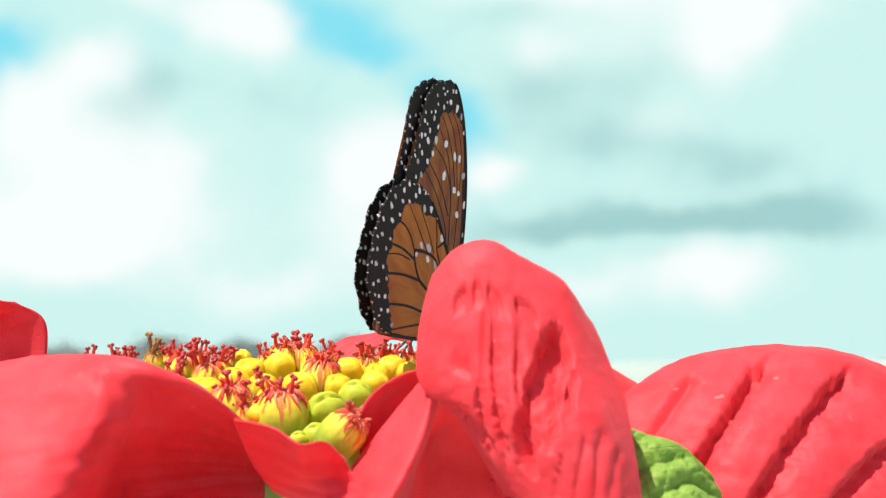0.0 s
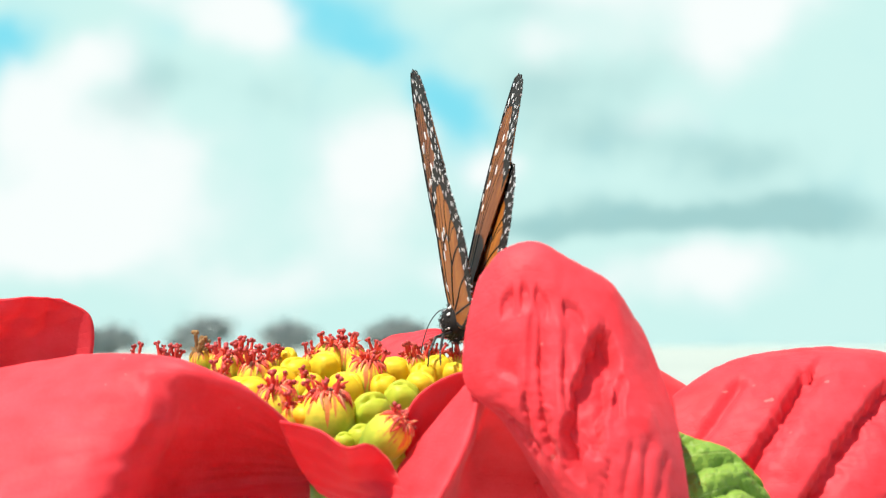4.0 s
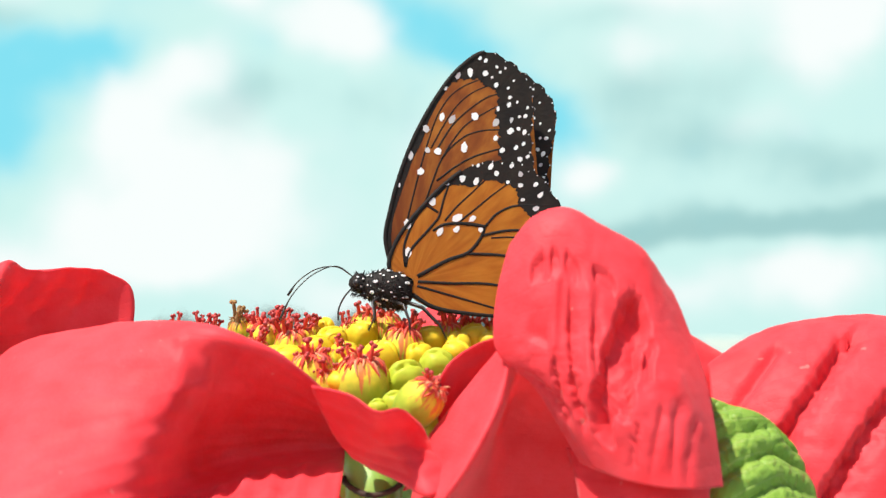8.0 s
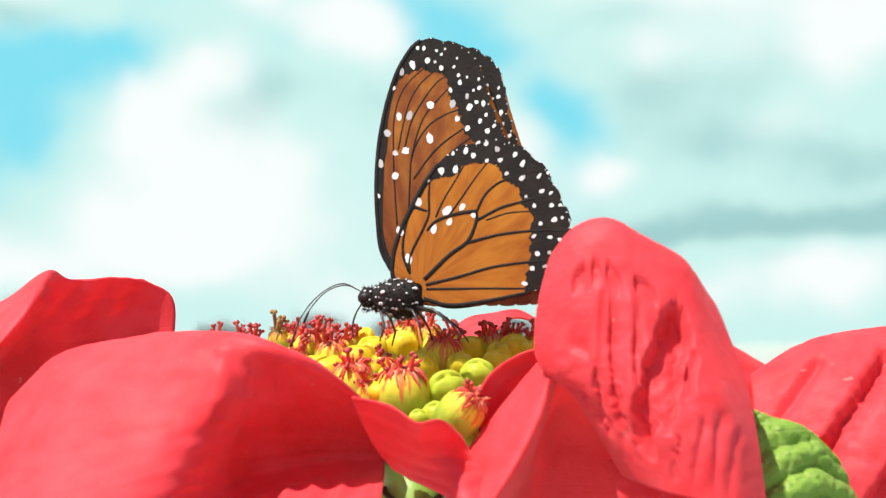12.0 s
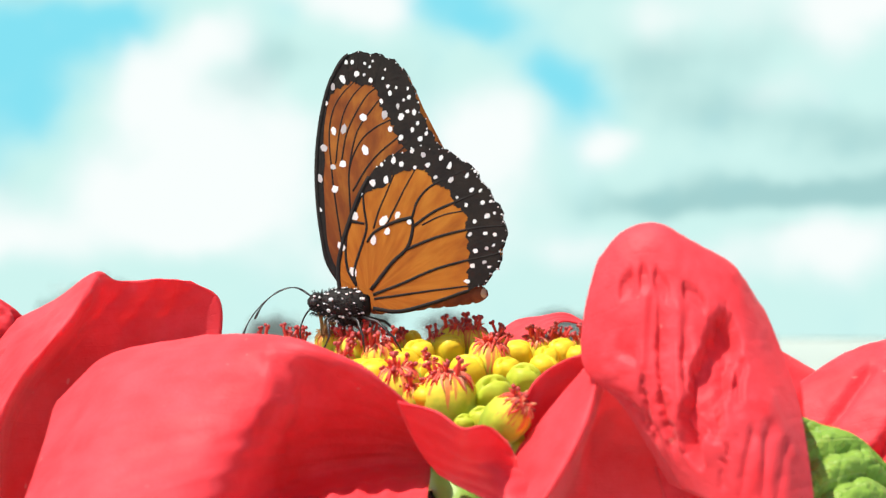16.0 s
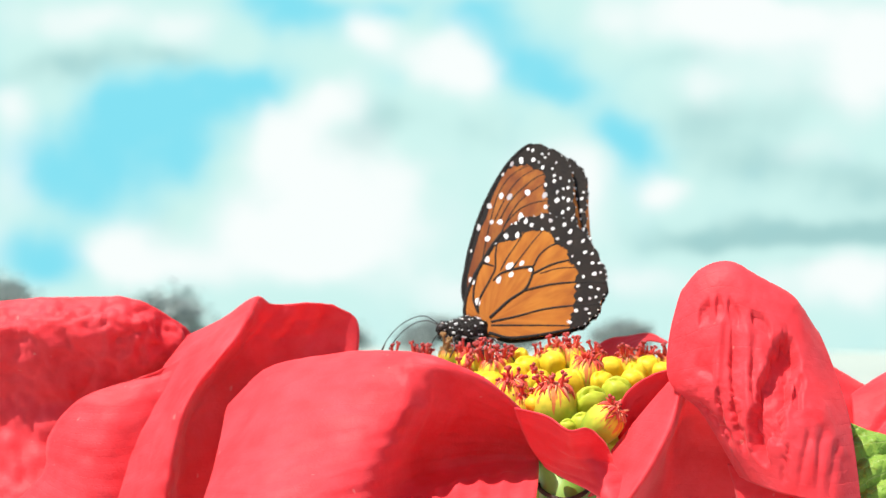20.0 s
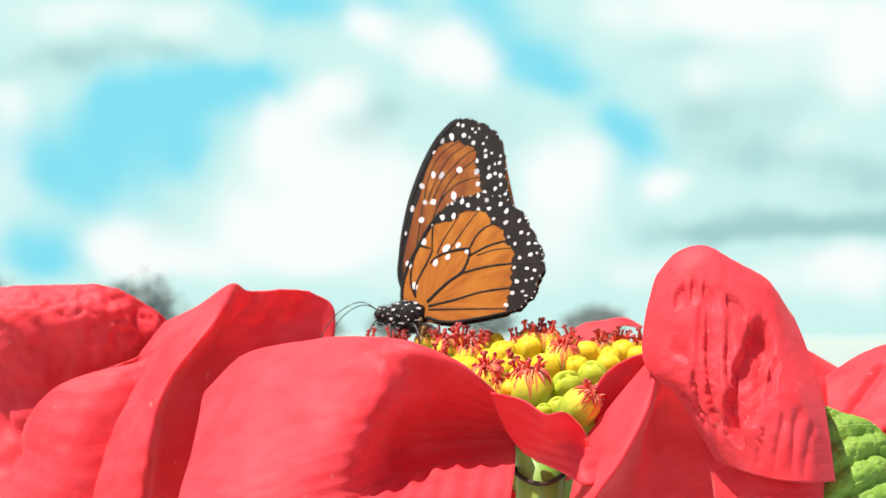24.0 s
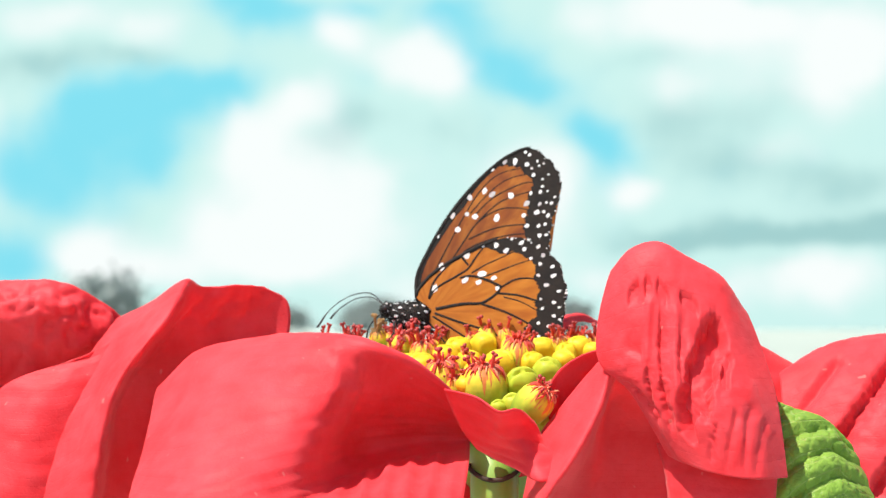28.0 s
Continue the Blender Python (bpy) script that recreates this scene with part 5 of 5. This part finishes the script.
# ---- movement ----
# seconds; place of the thorax (millimetres); turn, nose up and lean (degrees); forewing and hindwing sweep; how far each side's wings are spread; how far the second forewing trails
FLIGHT = [
    (0, 23.6, 19.3, 5.2, -123.5, 2.6, -7.5, 6, 12, 4.5, -2.8, -6.6),
    (0.5, 23.2, 15.1, 4.6, -122.9, 2, -3.4, 3.2, 9.7, 2.0, -0.9, -3.8),
    (1, 21.9, 10.8, 4.8, -108, 1.5, 1.8, -4.4, 10.4, 0.2, 0.1, -0.9),
    (1.5, 24.8, 11, 5.1, -108, 2, 1.4, -4, 8.9, 4.9, -4.6, -1),
    (2, 23.4, 11.2, 5.5, -109.5, 2.5, 1, -3.5, 7.4, 9.6, -9.3, -1),
    (2.5, 24.2, 11.2, 5.8, -106, 2.5, 2, -3.5, 7.4, 9.6, -9.3, -1),
    (3.2, 19.9, 12, 5, -98, 0, 4, 2, 6, 6, 6, -1),
    (4, 17.3, 12, 5.8, -85, 0, 0, 6, 4, 12, 14, -1),
    (4.5, 16.7, 12, 4.9, -79, 0, 0, 6, 4, 11.5, 15.5, -1),
    (5, 16.8, 12, 5.3, -90, 0, 3, 4, 3, 0.9, 0.6, -1),
    (5.3, 12.7, 12, 6.1, -70, 0, 0, 5, 4, 19, 9, -1),
    (5.5, 12.4, 12, 6.3, -68, 0, 0, 4, 4, 1.4, 1.4, -1),
    (5.7, 10.8, 12, 6.5, -70, 0, 0, 4, 4, 1.2, 1.2, -1),
    (5.9, 9.1, 12, 7, -52, 0, 0, 4, 4, 1.2, 1.2, -1),
    (6, 9.4, 6.9, 8.4, -55.9, 10.4, 29.2, 18.1, 20.6, 10.3, 48.5, -8.5),
    (6.1, 7.7, 12, 7.7, -42, 0, 0, 17, 12, 80, 44, -6),
    (6.3, 4.7, 12, 9, -36, 0, 0, 17, 12, 52, 44, -4),
    (6.5, 5.9, 17.8, 7.4, -46, -1.7, 3.9, 25.9, 13.7, 3.2, 3, -1.6),
    (7, 3.3, 17.8, 7.1, -40.8, -1.7, 3.9, 16.7, 16.9, 1.2, 1, -1.6),
    (7.5, 2.2, 12.6, 10.9, -10.3, 3.7, 1.8, 34.1, 18.1, 1.6, 3.2, -1.5),
    (7.7, 0, 10.6, 11.5, -11.3, 5.8, 3.9, 56.4, 39.2, 80.1, 18.4, 2.4),
    (8, -1.6, 7.5, 6.2, 0.2, 9, -0.4, 14.6, 16.3, 1.5, 5, 8.3),
    (8.5, -4, 7.5, 7.7, 0.4, 7.6, -3.6, 12.1, 14.6, 1.5, 4.3, 8.4),
    (9, -2.3, 7.6, 7.1, -1.5, 6.1, -3.8, 12.8, 15.6, 1.5, 3.5, 8.5),
    (9.5, 0.8, 7.9, 5.2, -12.3, 5.5, -3.6, 9.5, 10.8, 1.4, 2.5, -1.3),
    (10, 1.1, 8.3, 6.3, -33.1, 5, 1.7, 7.7, 12.9, 0.8, 1, -1.6),
    (10.5, 0.3, 10.1, 6.4, -12.3, 5.2, 8.9, 12, 16.6, 0.9, 2.9, -0.7),
    (11, -4.8, 2, 6.5, -3.6, 5.4, -0.9, 11.4, 21.4, 1, 4.7, 4.8),
    (11.5, -7.2, 1, 6.7, -6.6, 2.5, -2.7, 5, 18.2, 1, 3.6, 7.4),
    (12, -6.8, -0, 6.3, -7.6, -0.4, -3.6, 5.7, 9.4, 1, 2.5, 5.3),
    (12.5, -8.2, -0, 5.9, -11.6, -0.4, -3.6, 10.9, 5.6, 1, 2.5, 5.3),
    (13.5, -6.1, 12, 7.5, -6, 0, -9, 15, 8, 1.5, 2.5, -1.6),
    (14.5, -4.5, 13.9, 8.8, -19.1, 12.6, 1.8, 5.4, 8.3, 1.2, 5, 5),
    (15, -12.7, 13.9, 9.5, -15.1, 12.6, 0.8, 6, 11.8, 1.2, 5, 5),
    (15.5, -21.4, 12.6, 6.9, -11.4, 8.4, -1.1, 11.8, 22.9, 2.1, 9.5, 1),
    (16, -25.4, 11.3, 5.8, -5.7, 4.3, 1, -3.5, -3.1, 1, 4.3, -0.3),
    (16.5, -26.3, 10.1, 5.9, -4, 0.1, -0.9, -3.9, -0.4, 1, 1, -1.6),
    (17, -26.2, 11.9, 6.2, -12.9, -1.9, 2.9, 2.4, 5, 1.3, 7.5, 3.5),
    (17.2, -25.6, 11.9, 4.9, -12.9, -1.9, 0.9, 6, 6.4, 1.3, 7.5, 3.5),
    (17.5, -19.7, 23.3, 6.4, -5.6, -1, -15, 34.2, 7.3, 2.4, 11.4, -0.9),
    (18, -21.8, 23.3, 7, -28.6, -1, -5, 19.5, 12, 1.9, 9.4, -0.9),
    (18.5, -21.6, 24.4, 7.1, -30.3, -1.3, -8.1, 16.9, 12.9, 1.8, 8.5, -0.5),
    (19, -22.6, 25.4, 6.9, -29.1, -1.7, -11.2, 13.1, 6.1, 1.7, 7.2, -0.1),
    (19.5, -27.1, 26.9, 5.8, -4.2, 0.7, -10.1, 19.5, 6.7, 1, 2.9, 2.7),
    (20, -25.4, 19.3, 4.7, -5.3, 3.1, -17, 13.6, 5.5, 1.4, 1.5, 5.6),
    (20.5, -31.9, 18.6, 4.7, -5.8, 2.6, -8.2, 10.6, 10, 1.9, 3.5, 2),
    (21, -32.5, 17.8, 4.3, -6.3, 2.1, -5.5, 14.2, 11.5, 1, 1, -1.6),
    (21.5, -33.3, 17.6, 4.6, -6.7, 2.1, -6.4, 13.3, 13.1, 1, 1, -1.6),
    (22.5, -32, 8.2, 4.5, -7.5, 2, -8.3, 13.6, 9.7, 1.2, 1.2, -1.6),
    (23.5, -34.1, 16.8, 4.2, -8.3, 2, -10.2, 12.7, 9.8, 0.9, 1, -1.6),
    (24, -33.6, 16.6, 4.9, -8.7, 2, -11.1, 12.3, 6.1, 0.9, 1, -1.6),
    (24.5, -33.5, 19.7, 6.2, -6.1, 1.6, -7.9, 20.5, 14.4, 1.1, 4.7, -0.7),
    (25, -36.8, 22.8, 5.1, -22.4, 1.1, -0.6, 6.6, 8.2, 1.3, 8.5, 0.2),
    (25.3, -39.9, 21, 5.4, -2, 0, -6, -12, -3.8, 1.5, 2, -1.6),
    (25.4, -37.1, 12, 6.7, -4, 0, 8, 8, 2, 1.5, 1.5, -1.6),
    (25.5, -32.8, 12, 7.1, -8, 5, 0, 14, 12, 38, 14, -1.6),
    (25.6, -34.8, 12, 29.1, -10, 35, -8, 25, 35, 6, 6, -1.6),
    (25.7, -36.3, 12, 61.1, -10, 25, -8, 12, 20, 6, 6, -1.6),
    (25.8, -30, 12, 72.4, -10, 22, -4, 15, 20, 30, 30, -1.6),
    (25.9, -11.7, 12, 62, -10, 28, 0, 20, 25, 88, 88, -1.6),
    (26, -10.2, 12, 37.9, -8, 10, 0, 5, 22, 8, 16, -1.6),
    (26.1, -23.6, 12, 7.2, -6, 22, 0, 10, 15, 48, 48, -1.6),
    (26.2, -20.6, 12, 6, -6, 14, 6, 34, 16, 6, 6, -1.6),
    (26.3, -20.7, 12, 4.5, -6, 10, 0, 34, 18, 24, 14, -1.6),
    (26.4, -20.5, 12, 3.6, -4, 6, 8, 34, 20, 5, 5, -1.6),
    (26.5, -21.2, 18.3, 2.7, -3.4, 13.3, -14.7, 27.2, 33.3, 2, 3, -1.6),
    (26.7, -24.5, 18.3, 4.6, -3.4, 13.3, -14.7, 19, 29.6, 2, 3, -1.6),
    (27, -22.4, 18.3, 2.5, -3.4, 13.3, -14.7, 18.9, 26.6, 2, 3, -1.6),
    (27.5, -21.6, 17.4, 2.9, -4.9, 13.7, -15.1, 19.7, 32.6, 2, 3, -1.6),
    (28, -22.7, 16.5, 3.7, -6.4, 14.1, -15.6, 20.4, 27.5, 2, 3, -1.6),
]
INSECT = [
    (0, 400, 30, 150, 12, 160),
    (17.3, 400, 30, 110, 12, 160),
    (17.7, 99, 30, 38, 12, 160),
    (17.8, 42.1, 30, 50.1, 12, 160),
    (17.9, -17.5, 30, 62.2, 12, 160),
    (18, -79.8, 30, 75, 12, 160),
    (18.1, -145.9, 30, 88.1, 12, 160),
    (18.6, -342.1, 30, 161.9, 12, 160),
    (24.6, 201.3, 20, 110.7, 12, 160),
    (25.3, 48.4, 30, 50.6, 12, 160),
    (25.4, 3.8, 30, 38, 12, 160),
    (25.5, -2.7, 30, 35.6, 12, 160),
    (25.6, -22.8, 34, 36.9, 12, 160),
    (25.7, -136.3, 34, 52.9, 12, 160),
    (26, -320, 30, 140, 12, 160),
    (26.9, -120, 30, 190, 12, 160),
    (27.3, -39.1, 30, 91.3, 12, 160),
    (27.4, -69.2, 30, 48, 12, 160),
    (27.5, -102.7, 30, 1.8, 12, 160),
    (28, -145.3, 30, -14.4, 12, 160),
]
SKY_DRIFT = [
    (0, 58.9, 501, 59.6),
    (5, 43.3, 501, 54),
    (8, 52.5, 501, 50.5),
    (11, 49.2, 501, 51.4),
    (17, 28.8, 501, 60.7),
    (20, 31.5, 600, 58),
    (25, 43.4, 600, 55),
    (28, 42.7, 600, 50.4),
]


def motions():
    walk(butterfly, [(t, pose(x / 1000, y / 1000, z / 1000, 0, 0, turn) @ pose(0, 0, 0, lean, nose, 0)) for t, x, y, z, turn, nose, lean, *_ in FLIGHT])
    walk(abdomen, [(t, pose(0.0036, 0, 0.0004, 0, raised, 0)) for t, raised in ((0, -2), (2.5, -2), (4.5, -14), (10, -14), (11.5, 1), (12.5, 1), (14.5, -4), (15.5, -6), (16.1, -10), (16.7, 2), (17.2, 2), (18, -14), (25.2, -14), (25.3, 0), (26.5, -6), (28, -6))])
    for (which, side), wing in WINGS.items():
        rows = []
        for t, x, y, z, turn, nose, lean, fore, hind, near, far, lag in FLIGHT:
            spread = near if side < 0 else far
            if which == "fore":
                rows.append((t, pose(0.0015, 0.0004 * side, 0.0020, (0.8 - spread) * side) @ pose(0, 0, 0, 0, fore + (lag if side > 0 else 0), 0)))
            else:
                rows.append((t, pose(0.0036, 0.0013 * side, 0.0022, (1.2 - spread) * side) @ pose(0, 0, 0, 0, hind, 0)))
        walk(wing, rows)
    walk(insect, [(t, pose(x / 1000, y / 1000, z / 1000, 0, tilt, turn)) for t, x, y, z, tilt, turn in INSECT])
    walk(backdrop, [(t, pose(x, y, z)) for t, x, y, z in SKY_DRIFT])


motions()
